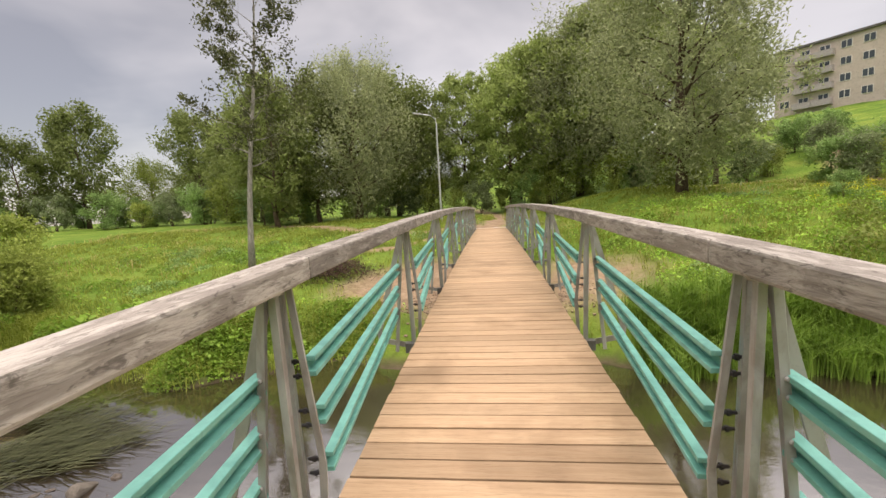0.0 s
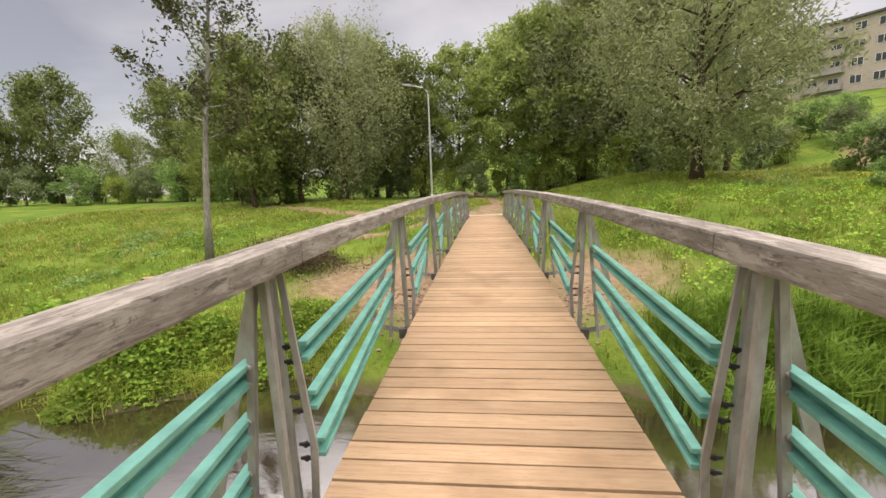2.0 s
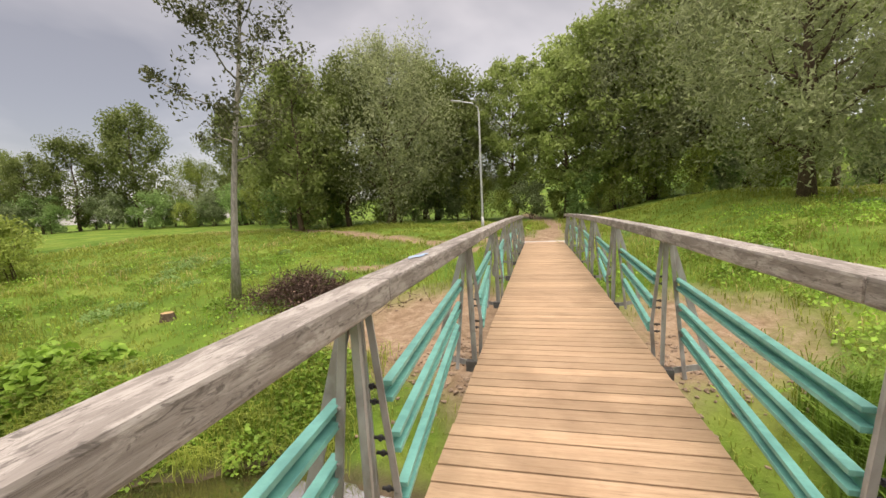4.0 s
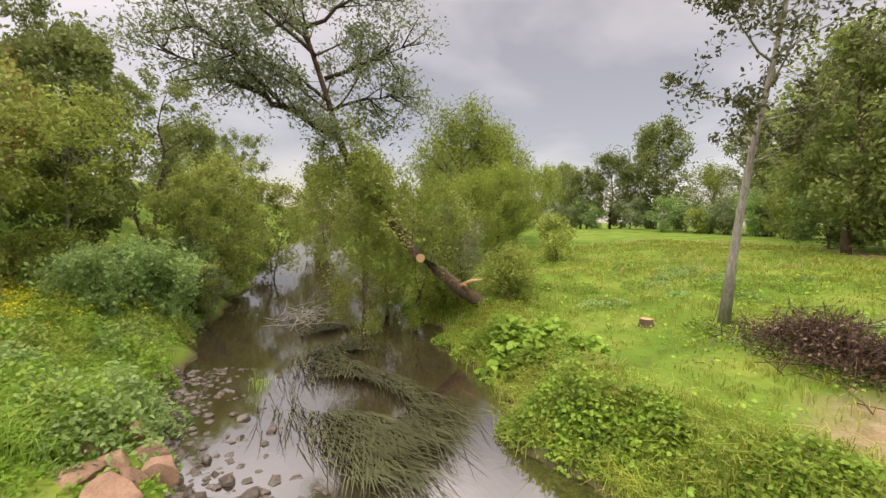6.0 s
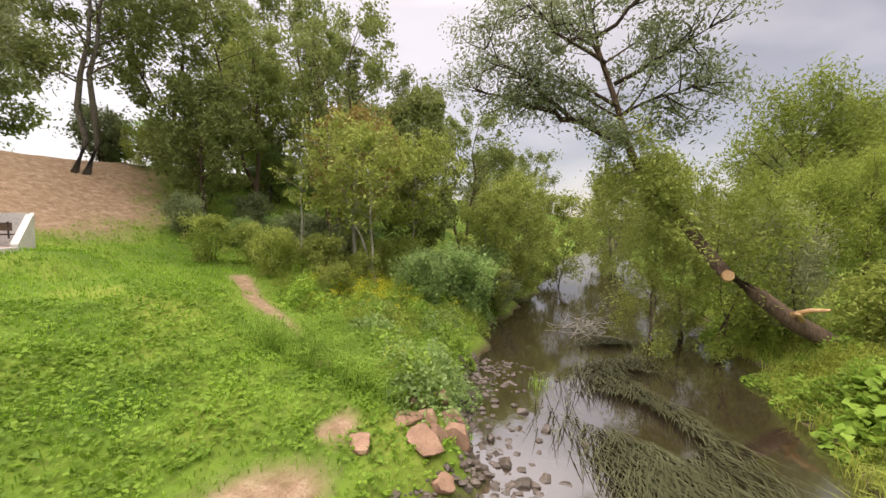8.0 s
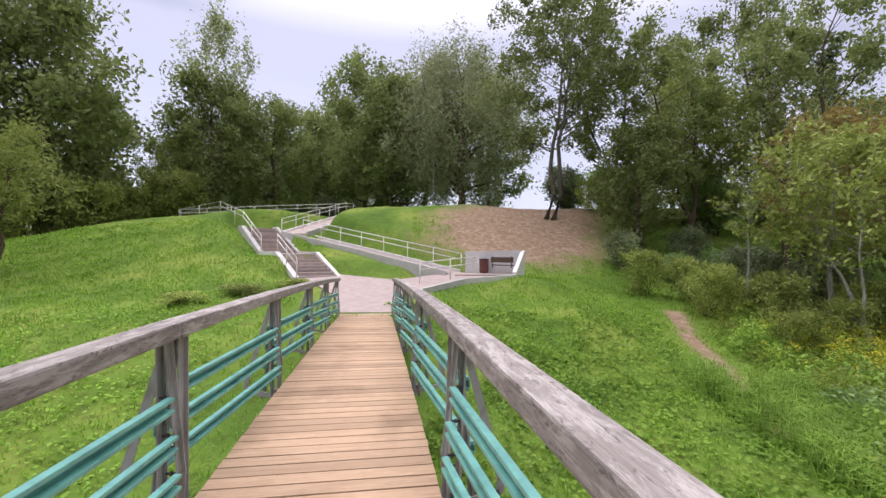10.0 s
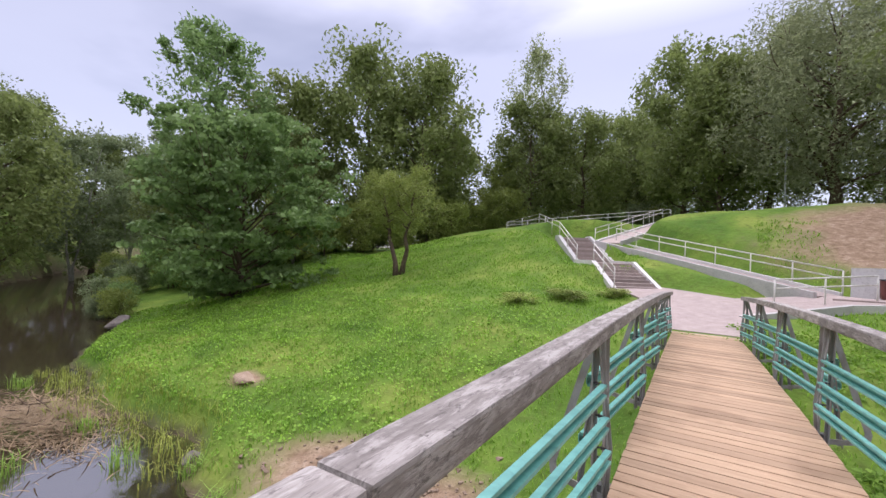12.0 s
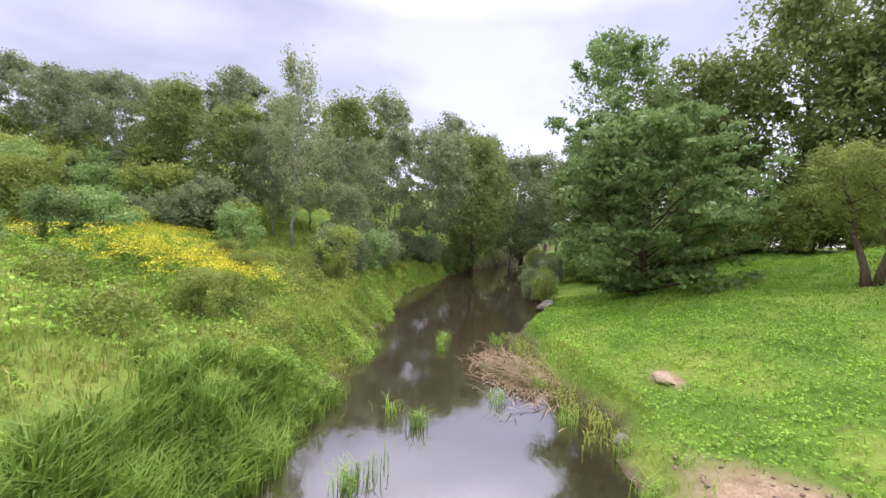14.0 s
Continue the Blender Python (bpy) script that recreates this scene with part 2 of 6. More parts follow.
def make_wood(name, stops, along, rough=0.75, worn=None):
    """Planed wood: the grain runs along one axis, blotched and worn."""
    m, nt, b = material(name, rough, 0, 0.25)
    sc = {"x": (0.7, 14, 14), "y": (14, 0.7, 14)}[along]
    v = coords(nt, sc)
    oi = nt.nodes.new("ShaderNodeObjectInfo")
    add = nt.nodes.new("ShaderNodeVectorMath")
    mul = nt.nodes.new("ShaderNodeVectorMath")
    mul.operation = "SCALE"
    mul.inputs[0].default_value = (37, 61, 13)
    nt.links.new(oi.outputs["Random"], mul.inputs["Scale"])
    nt.links.new(v, add.inputs[0])
    nt.links.new(mul.outputs[0], add.inputs[1])
    n = noise_of(nt, 3.0, 6, add.outputs[0], 0.6, 0.65)
    c = ramp(nt, n, stops)
    blot = noise_of(nt, 1.7, 4, position(nt))
    c = mix(nt, c, tuple(v * 0.62 for v in stops[0][1]), ramp(nt, blot, [(0.52, (0, 0, 0)), (0.75, (0.55, 0.55, 0.55))]))
    if worn:
        w = noise_of(nt, 2.6, 7, coords(nt, {"x": (1.5, 7, 7), "y": (7, 1.5, 7)}[along]), 0.5, 0.72)
        c = mix(nt, c, worn, ramp(nt, w, [(0.47, (0, 0, 0)), (0.58, (0.62, 0.62, 0.62))]))
        chip = noise_of(nt, 9.0, 5, coords(nt, {"x": (1.5, 5, 5), "y": (5, 1.5, 5)}[along]), 0.8, 0.7)
        c = mix(nt, c, tuple(v * 0.5 for v in stops[0][1]), ramp(nt, chip, [(0.56, (0, 0, 0)), (0.64, (0.7, 0.7, 0.7))]))
    fleck = noise_of(nt, 16, 3, add.outputs[0], 0.2, 0.7)
    c = mix(nt, c, tuple(v * 0.45 for v in stops[0][1]), ramp(nt, fleck, [(0.55, (0, 0, 0)), (0.72, (0.6, 0.6, 0.6))]))
    hsv, mr = nt.nodes.new("ShaderNodeHueSaturation"), nt.nodes.new("ShaderNodeMapRange")
    mr.inputs["To Min"].default_value, mr.inputs["To Max"].default_value = 0.8, 1.12
    nt.links.new(oi.outputs["Random"], mr.inputs["Value"])
    nt.links.new(mr.outputs["Result"], hsv.inputs["Value"])
    nt.links.new(c, hsv.inputs["Color"])
    nt.links.new(hsv.outputs["Color"], b.inputs["Base Color"])
    bump(nt, b, n, 0.35, 0.006)
    return m


PLANK = make_wood("deck_board", [(0.2, (0.37, 0.24, 0.14)), (0.5, (0.50, 0.345, 0.215)), (0.85, (0.59, 0.435, 0.29))], "x")
RAILWOOD = make_wood("handrail_weathered", [(0.25, (0.19, 0.165, 0.145)), (0.5, (0.29, 0.26, 0.23)), (0.8, (0.4, 0.365, 0.33))], "y", 0.8, (0.56, 0.52, 0.47))


def make_steel(name, base, stain, rough, metal):
    m, nt, b = material(name, rough, metal, 0.4)
    n = noise_of(nt, 9, 6, position(nt, (1, 1, 0.5)), 0.4)
    n2 = noise_of(nt, 60, 3, position(nt))
    c = ramp(nt, n, [(0.35, stain), (0.55, base), (0.8, tuple(min(1, v * 1.15) for v in base))])
    nt.links.new(mix(nt, c, tuple(v * 0.7 for v in base), ramp(nt, n2, [(0.55, (0, 0, 0)), (0.75, (0.4, 0.4, 0.4))])), b.inputs["Base Color"])
    bump(nt, b, n2, 0.12, 0.004)
    return m


STEEL = make_steel("painted_grey_steel", (0.40, 0.40, 0.385), (0.27, 0.25, 0.225), 0.5, 0.25)
TEAL = make_steel("teal_painted_steel", (0.17, 0.46, 0.39), (0.12, 0.35, 0.30), 0.42, 0.0)
DARKSTEEL = make_steel("dark_bolt_steel", (0.07, 0.07, 0.075), (0.05, 0.04, 0.035), 0.5, 0.6)
GIRDER = make_steel("girder_steel", (0.14, 0.14, 0.135), (0.09, 0.075, 0.06), 0.6, 0.2)
WHITEPAINT = make_steel("white_painted_tube", (0.72, 0.70, 0.64), (0.55, 0.52, 0.46), 0.45, 0.0)
GALVA = make_steel("galvanised_pole", (0.52, 0.53, 0.52), (0.40, 0.41, 0.40), 0.45, 0.3)


def make_mineral(name, stops, scale, rough=0.9, bump_d=0.03, spec=0.2):
    m, nt, b = material(name, rough, 0, spec)
    oi = nt.nodes.new("ShaderNodeObjectInfo")
    n = noise_of(nt, scale, 8, position(nt), 0.3, 0.65)
    n2 = noise_of(nt, scale * 9, 4, position(nt))
    c = ramp(nt, n, stops)
    c = mix(nt, c, tuple(v * 0.55 for v in stops[0][1]), ramp(nt, n2, [(0.5, (0, 0, 0)), (0.8, (0.6, 0.6, 0.6))]))
    hsv, mr = nt.nodes.new("ShaderNodeHueSaturation"), nt.nodes.new("ShaderNodeMapRange")
    mr.inputs["To Min"].default_value, mr.inputs["To Max"].default_value = 0.75, 1.2
    nt.links.new(oi.outputs["Random"], mr.inputs["Value"])
    nt.links.new(mr.outputs["Result"], hsv.inputs["Value"])
    nt.links.new(c, hsv.inputs["Color"])
    nt.links.new(hsv.outputs["Color"], b.inputs["Base Color"])
    bump(nt, b, n2, 0.5, bump_d)
    return m


CONCRETE = make_mineral("pale_concrete", [(0.3, (0.55, 0.53, 0.50)), (0.7, (0.70, 0.68, 0.65))], 2.0)
PAVER = make_mineral("pinkish_paving", [(0.3, (0.34, 0.28, 0.25)), (0.7, (0.46, 0.38, 0.34))], 3.0)
REDROCK = make_mineral("red_granite", [(0.3, (0.22, 0.135, 0.095)), (0.55, (0.33, 0.21, 0.145)), (0.75, (0.42, 0.30, 0.215))], 3.0)
GREYROCK = make_mineral("grey_boulder", [(0.3, (0.12, 0.10, 0.085)), (0.7, (0.30, 0.27, 0.23))], 3.0)
WETROCK = make_mineral("wet_stone", [(0.3, (0.045, 0.037, 0.03)), (0.7, (0.13, 0.105, 0.085))], 3.0, 0.35, 0.02, 0.5)
FACADE = make_mineral("facade_panel_beige", [(0.3, (0.58, 0.49, 0.42)), (0.7, (0.68, 0.59, 0.52))], 0.4)
CUTWOOD, _nt, _b = material("fresh_cut_wood", 0.8, 0, 0.2)
_b.inputs["Base Color"].default_value = (0.55, 0.36, 0.18, 1)
_n = noise_of(_nt, 30, 4, position(_nt, (1, 1, 1)))
_nt.links.new(ramp(_nt, _n, [(0.3, (0.42, 0.25, 0.12)), (0.7, (0.62, 0.43, 0.24))]), _b.inputs["Base Color"])

# ---- ground: where the stream runs and how the banks rise ----
WATER_Z = -3.29
NX, NY = (-160, -60, -40, -26, -15, -9.5, -7.5, -5, 0, 4, 10, 20, 35, 59, 80, 160), (0, 5, 7, 9, 9.9, 9.4, 10.3, 10.9, 10.5, 10.5, 9.6, 7.8, 5.8, -4.4, -15, -60)
SX, SY = (-160, -60, -33, -23, -17, -12, -8, 0, 9, 12, 17, 21, 31, 45, 69, 160), (-9, -5, -2, -1.5, -0.7, 0.6, 2.3, 2.0, 1.2, 0.1, 0.3, -0.4, -5.5, -9.5, -17, -66)


def smooth(a, b, v):
    t = np.clip((v - a) / (b - a), 0, 1)
    return t * t * (3 - 2 * t)


def wavy(x, y, s, k):
    return np.sin(x * s + 1.3 * k + 1.7 * np.sin(y * s * 0.7 + k)) * np.cos(y * s * 0.9 - k + 1.1 * np.sin(x * s * 0.6))


def north_edge(x):
    return np.interp(x, NX, NY) + (0.3 * np.sin(x * 0.9) + 0.15 * np.sin(x * 2.3 + 1)) * np.where(x > 10, 0.5, 1)


def south_edge(x):
    return np.interp(x, SX, SY) + 0.3 * np.sin(x * 0.8 + 2) + 0.15 * np.sin(x * 2.1)


def deck_z(y):
    return 0.36 - np.where(y < 7.1, 0.0021, 0.0010) * (y - 7.1) ** 2


# where the stairs and ramps are cut into the hill: from, to and half width
CUTS = ((2.6, -16.0, 0.38, 4.1, -18.53, 1.6, 1.3), (4.1, -18.53, 1.65, 5.63, -21.1, 1.65, 1.3), (5.63, -21.1, 1.65, 8.1, -25.3, 3.3, 1.3),
        (-4.4, -16.4, 0.7, 5.6, -24.6, 2.95, 0.9), (5.4, -24.2, 2.95, 1.8, -36.0, 5.45, 1.0), (-4.6, -15.3, 0.6, -7.4, -14.2, 0.8, 1.2), (-1.0, -13.5, 0.25, -4.6, -15.3, 0.6, 1.6))


def ground(x, y):
    x, y = np.asarray(x, float), np.asarray(y, float)
    dn, ds = y - north_edge(x), south_edge(x) - y
    bed = WATER_Z - 0.28 - 0.12 * np.cos(x * 1.1) * np.cos(y * 1.3)
    east = smooth(2, 12, x)
    north = WATER_Z + (1.1 + 0.5 * east) * smooth(-0.4, 1.6, dn) + (0.115 + 0.13 * east) * np.clip(dn - 0.8, 0, 9) + 0.10 * np.clip(dn - 9.8, 0, 14) + 0.006 * np.clip(dn - 24, 0, 200)
    north = north + 1.05 * smooth(15, 22, y) * np.exp(-(x / 4.5) ** 2) * (1 - smooth(24, 34, y))
    up = 0.75 * x + 0.55 * y - 36
    north = north + 0.22 * np.clip(up, 0, 60) * smooth(0, 14, up)
    west = smooth(-4, -14, x)
    lift = np.interp(ds, (-1, 0, 5, 10, 17, 24, 400), (0, 0, 1.0, 2.35, 3.35, 3.5, 4.0))
    south = WATER_Z - 0.05 + 0.55 * smooth(-0.3, 0.9, ds) + lift - 0.35 * west * smooth(3, 8, ds)
    hill = np.interp(x, (-40, -8, 2, 10, 18, 26), (6.0, 5.4, 4.6, 4.2, 3.2, 1.2))
    south = south + hill * smooth(-14.5, -29, y - 0.05 * np.abs(x))
    pad = np.exp(-(np.clip(np.abs(x) - 1.6, 0, 99) / 1.8) ** 2)
    south = south + (np.interp(y, (-16, -8, -7), (0.48, -0.16, -0.16)) - south) * pad * smooth(-3.5, -7.5, y) * (1 - smooth(-14, -18, y))
    for ax, ay, az, bx, by, bz, w in CUTS:
        t = np.clip(((x - ax) * (bx - ax) + (y - ay) * (by - ay)) / ((bx - ax) ** 2 + (by - ay) ** 2), 0, 1)
        off = np.hypot(x - ax - t * (bx - ax), y - ay - t * (by - ay))
        south = south + (az + t * (bz - az) - 0.12 - south) * (1 - smooth(w, w + 1.6, off))
    for ax, ay, az, bx, by, bz, w in CUTS[:3]:
        u = ((x - ax) * (bx - ax) + (y - ay) * (by - ay)) / ((bx - ax) ** 2 + (by - ay) ** 2)
        t = np.clip(u, 0, 1)
        off = np.hypot(x - ax - t * (bx - ax), y - ay - t * (by - ay))
        south = np.where(off < 1.25, np.minimum(south, az + t * (bz - az) - 0.12), south)
    z = np.where(dn > -0.4, north, np.where(ds > -0.4, south, bed))
    mid = (dn <= -0.4) & (ds <= -0.4)
    edge = np.minimum(-dn, -ds)
    z = np.where(mid, WATER_Z - 0.06 + (bed - WATER_Z + 0.06) * smooth(0.3, 2.0, edge), z)
    spit = np.exp(-(((x - 15.6) * 0.94 + (y - 2.1) * 0.34) / 2.4) ** 2 - (((y - 2.1) * 0.94 - (x - 15.6) * 0.34) / 1.15) ** 2)
    z = np.maximum(z, WATER_Z - 0.5 + 0.62 * np.minimum(1, 1.35 * spit))
    rough = 0.06 * wavy(x, y, 0.7, 1) + 0.035 * wavy(x, y, 1.9, 2) + 0.3 * wavy(x, y, 0.09, 3) * smooth(25, 60, np.abs(x) + np.abs(y - 7))
    return z + rough * np.where(mid, 0.3, 1) * (1 - 0.9 * pad * smooth(-6, -8, y) * (1 - smooth(-15, -17, y)))


def gz(x, y):
    return float(ground(x, y))


def make_ground_material():
    m, nt, b = material("ground_grass_and_soil", 0.95, 0, 0.1)
    p = position(nt)
    g1, g2, g3 = noise_of(nt, 0.35, 5, p), noise_of(nt, 3.5, 6, p, 0.4), noise_of(nt, 22, 4, p)
    green = ramp(nt, g1, [(0.3, (0.065, 0.135, 0.018)), (0.5, (0.12, 0.205, 0.027)), (0.7, (0.22, 0.275, 0.052))])
    green = mix(nt, green, (0.075, 0.10, 0.02), ramp(nt, g2, [(0.5, (0, 0, 0)), (0.72, (0.75, 0.75, 0.75))]))
    green = mix(nt, green, (0.30, 0.33, 0.12), ramp(nt, g3, [(0.58, (0, 0, 0)), (0.8, (0.5, 0.5, 0.5))]))
    soil = ramp(nt, g2, [(0.3, (0.21, 0.14, 0.085)), (0.55, (0.32, 0.23, 0.15)), (0.75, (0.43, 0.33, 0.23))])
    soil = mix(nt, soil, (0.14, 0.095, 0.06), ramp(nt, g3, [(0.5, (0, 0, 0)), (0.72, (0.7, 0.7, 0.7))]))
    mud = ramp(nt, g2, [(0.3, (0.05, 0.037, 0.024)), (0.7, (0.13, 0.10, 0.065))])
    at = nt.nodes.new("ShaderNodeAttribute")
    at.attribute_name = "cover"
    sep = nt.nodes.new("ShaderNodeSeparateColor")
    nt.links.new(at.outputs["Color"], sep.inputs[0])
    c = mix(nt, green, soil, sep.outputs[0])
    c = mix(nt, c, mud, sep.outputs[1])
    nt.links.new(c, b.inputs["Base Color"])
    bump(nt, b, g2, 0.7, 0.12)
    return m


def bare(x, y):
    """How bare the soil lies: trodden paths, the scraped slope and the rubble below the ends of the bridge."""
    x, y = np.asarray(x, float), np.asarray(y, float)
    n = 0.5 + 0.5 * wavy(x, y, 0.8, 5) + 0.35 * wavy(x, y, 2.7, 6)
    k = np.zeros_like(x)
    def blob(cx, cy, rx, ry, gain=1.6):
        return np.clip(gain * (1 - ((x - cx) / rx) ** 2 - ((y - cy) / ry) ** 2) + 0.5 * (n - 0.5), 0, 1)
    def trail(pts, w):
        best = np.full_like(x, 1e9)
        for (ax, ay), (bx, by) in zip(pts, pts[1:]):
            t = np.clip(((x - ax) * (bx - ax) + (y - ay) * (by - ay)) / ((bx - ax) ** 2 + (by - ay) ** 2), 0, 1)
            best = np.minimum(best, np.hypot(x - ax - t * (bx - ax), y - ay - t * (by - ay)))
        return np.clip(1.5 - best / w + 0.5 * (n - 0.5), 0, 1)
    for a in (blob(-3.6, 15.4, 3.6, 3.8), blob(3.8, 15, 3.2, 3.2, 1.2), blob(4.6, 0.2, 4.6, 1.5), blob(0, 12.5, 3.2, 1.8), blob(0, 0.5, 4, 2.0), blob(-4.6, 0.4, 1.7, 0.9), blob(-9.6, -22, 7.5, 5.5), blob(-13, -26, 6, 5),
              0.9 * blob(-9.2, -2.2, 0.5, 0.35), blob(-7.2, -0.1, 0.7, 0.35), blob(12.4, -2.1, 0.7, 0.5), 0.8 * blob(23, 22, 2.0, 6, 1.2)):
        k = np.maximum(k, a)
    for a in (trail([(0, 22), (-3.5, 26), (-12, 31), (-26, 40)], 0.75), trail([(-2, 24), (-6, 22), (-9.5, 21.5)], 0.5), trail([(0, 22), (1, 34), (-2, 60)], 0.8), trail([(-13.4, -11.0), (-11.6, -7.6), (-10.6, -5.0), (-10.0, -3.6)], 0.36) * (n > 0.2), trail([(24, 27), (31, 39), (36, 47)], 1.0)):
        k = np.maximum(k, a)
    return k


GROUND_MAT = make_ground_material()


def make_ground():
    """One sheet: fine by the stream, coarse towards the horizon."""
    def axis(lo, hi, fine_lo, fine_hi, step):
        mid = list(np.arange(fine_lo, fine_hi + 1e-6, step))
        out, s = [], step
        v = fine_hi
        while v < hi:
            s *= 1.16
            v += s
            out.append(v)
        s, v, pre = step, fine_lo, []
        while v > lo:
            s *= 1.16
            v -= s
            pre.append(v)
        return np.array(pre[::-1] + mid + out)
    xs, ys = axis(-900, 900, -32, 48, 0.3), axis(-900, 900, -32, 36, 0.3)
    X, Y = np.meshgrid(xs, ys)
    Z = ground(X, Y)
    nx, ny = len(xs), len(ys)
    verts = np.stack([X, Y, Z], -1).reshape(-1, 3)
    i = np.arange(nx * ny).reshape(ny, nx)
    faces = np.stack([i[:-1, :-1], i[:-1, 1:], i[1:, 1:], i[1:, :-1]], -1).reshape(-1, 4)
    me = bpy.data.meshes.new("ground")
    me.vertices.add(len(verts))
    me.vertices.foreach_set("co", verts.astype(np.float32).ravel())
    me.loops.add(len(faces) * 4)
    me.loops.foreach_set("vertex_index", faces.astype(np.int32).ravel())
    me.polygons.add(len(faces))
    me.polygons.foreach_set("loop_start", np.arange(0, len(faces) * 4, 4, dtype=np.int32))
    me.polygons.foreach_set("loop_total", np.full(len(faces), 4, dtype=np.int32))
    me.polygons.foreach_set("use_smooth", np.ones(len(faces), dtype=bool))
    me.materials.append(GROUND_MAT)
    me.update(calc_edges=True)
    col = me.attributes.new("cover", "FLOAT_COLOR", "POINT")
    wet = np.clip((WATER_Z + 0.22 - Z) / 0.2, 0, 1)
    c = np.stack([bare(X, Y), wet, 0 * X, 0 * X + 1], -1).reshape(-1)
    col.data.foreach_set("color", c.astype(np.float32))
    return tagged(new("ground", me), "grassy stream banks with bare trodden soil patches", "ground", kind="structure")


make_ground()


def make_water():
    m, nt, b = material("stream_water", 0.04, 0, 0.5)
    b.inputs["Base Color"].default_value = (0.045, 0.032, 0.02, 1)
    b.inputs["IOR"].default_value = 5.0
    n1, n2 = noise_of(nt, 1.2, 3, position(nt, (0.5, 1, 1))), noise_of(nt, 9, 3, position(nt, (0.6, 1, 1)))
    s = nt.nodes.new("ShaderNodeMath")
    s.operation = "MULTIPLY_ADD"
    s.inputs[1].default_value = 0.25
    nt.links.new(n2, s.inputs[0])
    nt.links.new(n1, s.inputs[2])
    bump(nt, b, s.outputs[0], 0.12, 0.05)
    tr, ms, out = nt.nodes.new("ShaderNodeBsdfTransparent"), nt.nodes.new("ShaderNodeMixShader"), nt.nodes["Material Output"]
    tr.inputs["Color"].default_value = (0.62, 0.50, 0.34, 1)
    ms.inputs[0].default_value = 0.15
    nt.links.new(b.outputs[0], ms.inputs[1])
    nt.links.new(tr.outputs[0], ms.inputs[2])
    nt.links.new(ms.outputs[0], out.inputs["Surface"])
    xs = np.concatenate([np.arange(-160, -40, 6), np.arange(-40, 60, 1.0), np.arange(60, 161, 6)])
    verts, faces = [], []
    for x in xs:
        a, c = float(south_edge(x)) - 1.2, float(north_edge(x)) + 1.2
        verts += [(x, a, WATER_Z), (x, c, WATER_Z)]
    for i in range(len(xs) - 1):
        faces.append((2 * i, 2 * i + 2, 2 * i + 3, 2 * i + 1))
    tagged(new("water", mesh_of("water", verts, faces, [m])), "shallow brown stream water mirroring the grey sky", "water", kind="structure")


make_water()

# ---- the footbridge ----
BAY, Y0, Y1 = 2.6, -7.95, 21.95
POST_Y = [BAY * k for k in range(-3, 9)]
RAIL_H = 1.055         # underside of the handrail above the deck


def dz(y):
    return float(deck_z(np.array(float(y))))


bridge = empty("footbridge", (0, 7, 0), "arched footbridge with tan boards, grey handrails and teal guard rails", "footbridge")
bridge_inv = Matrix.Translation((0, -7, 0))


def bpart(name, bm, mat, label=""):
    ob = part(name, bm, mat, bridge, label)
    ob.matrix_parent_inverse = bridge_inv
    return ob


def arch_pieces(y0, y1, step):
    n = max(1, round((y1 - y0) / step))
    return [y0 + (y1 - y0) * i / n for i in range(n + 1)]


def make_handrails():
    for side in (-1, 1):
        stops = [Y0 + 0.05] + [y + 0.22 for y in POST_Y] + [Y1 - 0.3]
        for a, b in zip(stops, stops[1:]):
            bm = bmesh.new()
            beam(bm, (side * 0.885, a + 0.004, dz(a) + RAIL_H + 0.05), (side * 0.885, b - 0.004, dz(b) + RAIL_H + 0.05), 0.15, 0.10, bevel=0.014)
            bpart("handrail", bm, RAILWOOD, "weathered grey timber handrail with worn pale paint")


make_handrails()


def lean(h, top, foot, foot_h):
    """How far out a leaning leg stands at height h above the deck."""
    return foot + (top - foot) * (h - foot_h) / (RAIL_H - foot_h)


STRUT_FOOT = 0.24      # where the leaning strut bends down beside the deck


def make_guard_rails():
    """Three teal channels a bay and side, from the strut of one post to the outer leg of the next."""
    for side in (-1, 1):
        stops = POST_Y + [Y1 - 1.0]
        for a, b in zip(stops, stops[1:]):
            if b - a < 1:
                continue
            for h in (0.66, 0.43, 0.20):
                bm = bmesh.new()
                xa, xb = lean(max(h, STRUT_FOOT), 0.90, 0.812, STRUT_FOOT) + 0.012, lean(h, 0.93, 1.03, 0.0) + 0.035
                p0, p1 = Vector((side * xa, a + 0.232, dz(a) + h)), Vector((side * xb, b + 0.05, dz(b) + h))
                for o in (-0.036, 0.036):
                    beam(bm, p0 + Vector((-side * 0.012, 0, o)), p1 + Vector((-side * 0.012, 0, o)), 0.045, 0.024, bevel=0.004)
                beam(bm, p0 + Vector((side * 0.014, 0, 0)), p1 + Vector((side * 0.014, 0, 0)), 0.008, 0.06)
                bpart("guard_rail", bm, TEAL, "teal painted steel channel")


make_guard_rails()


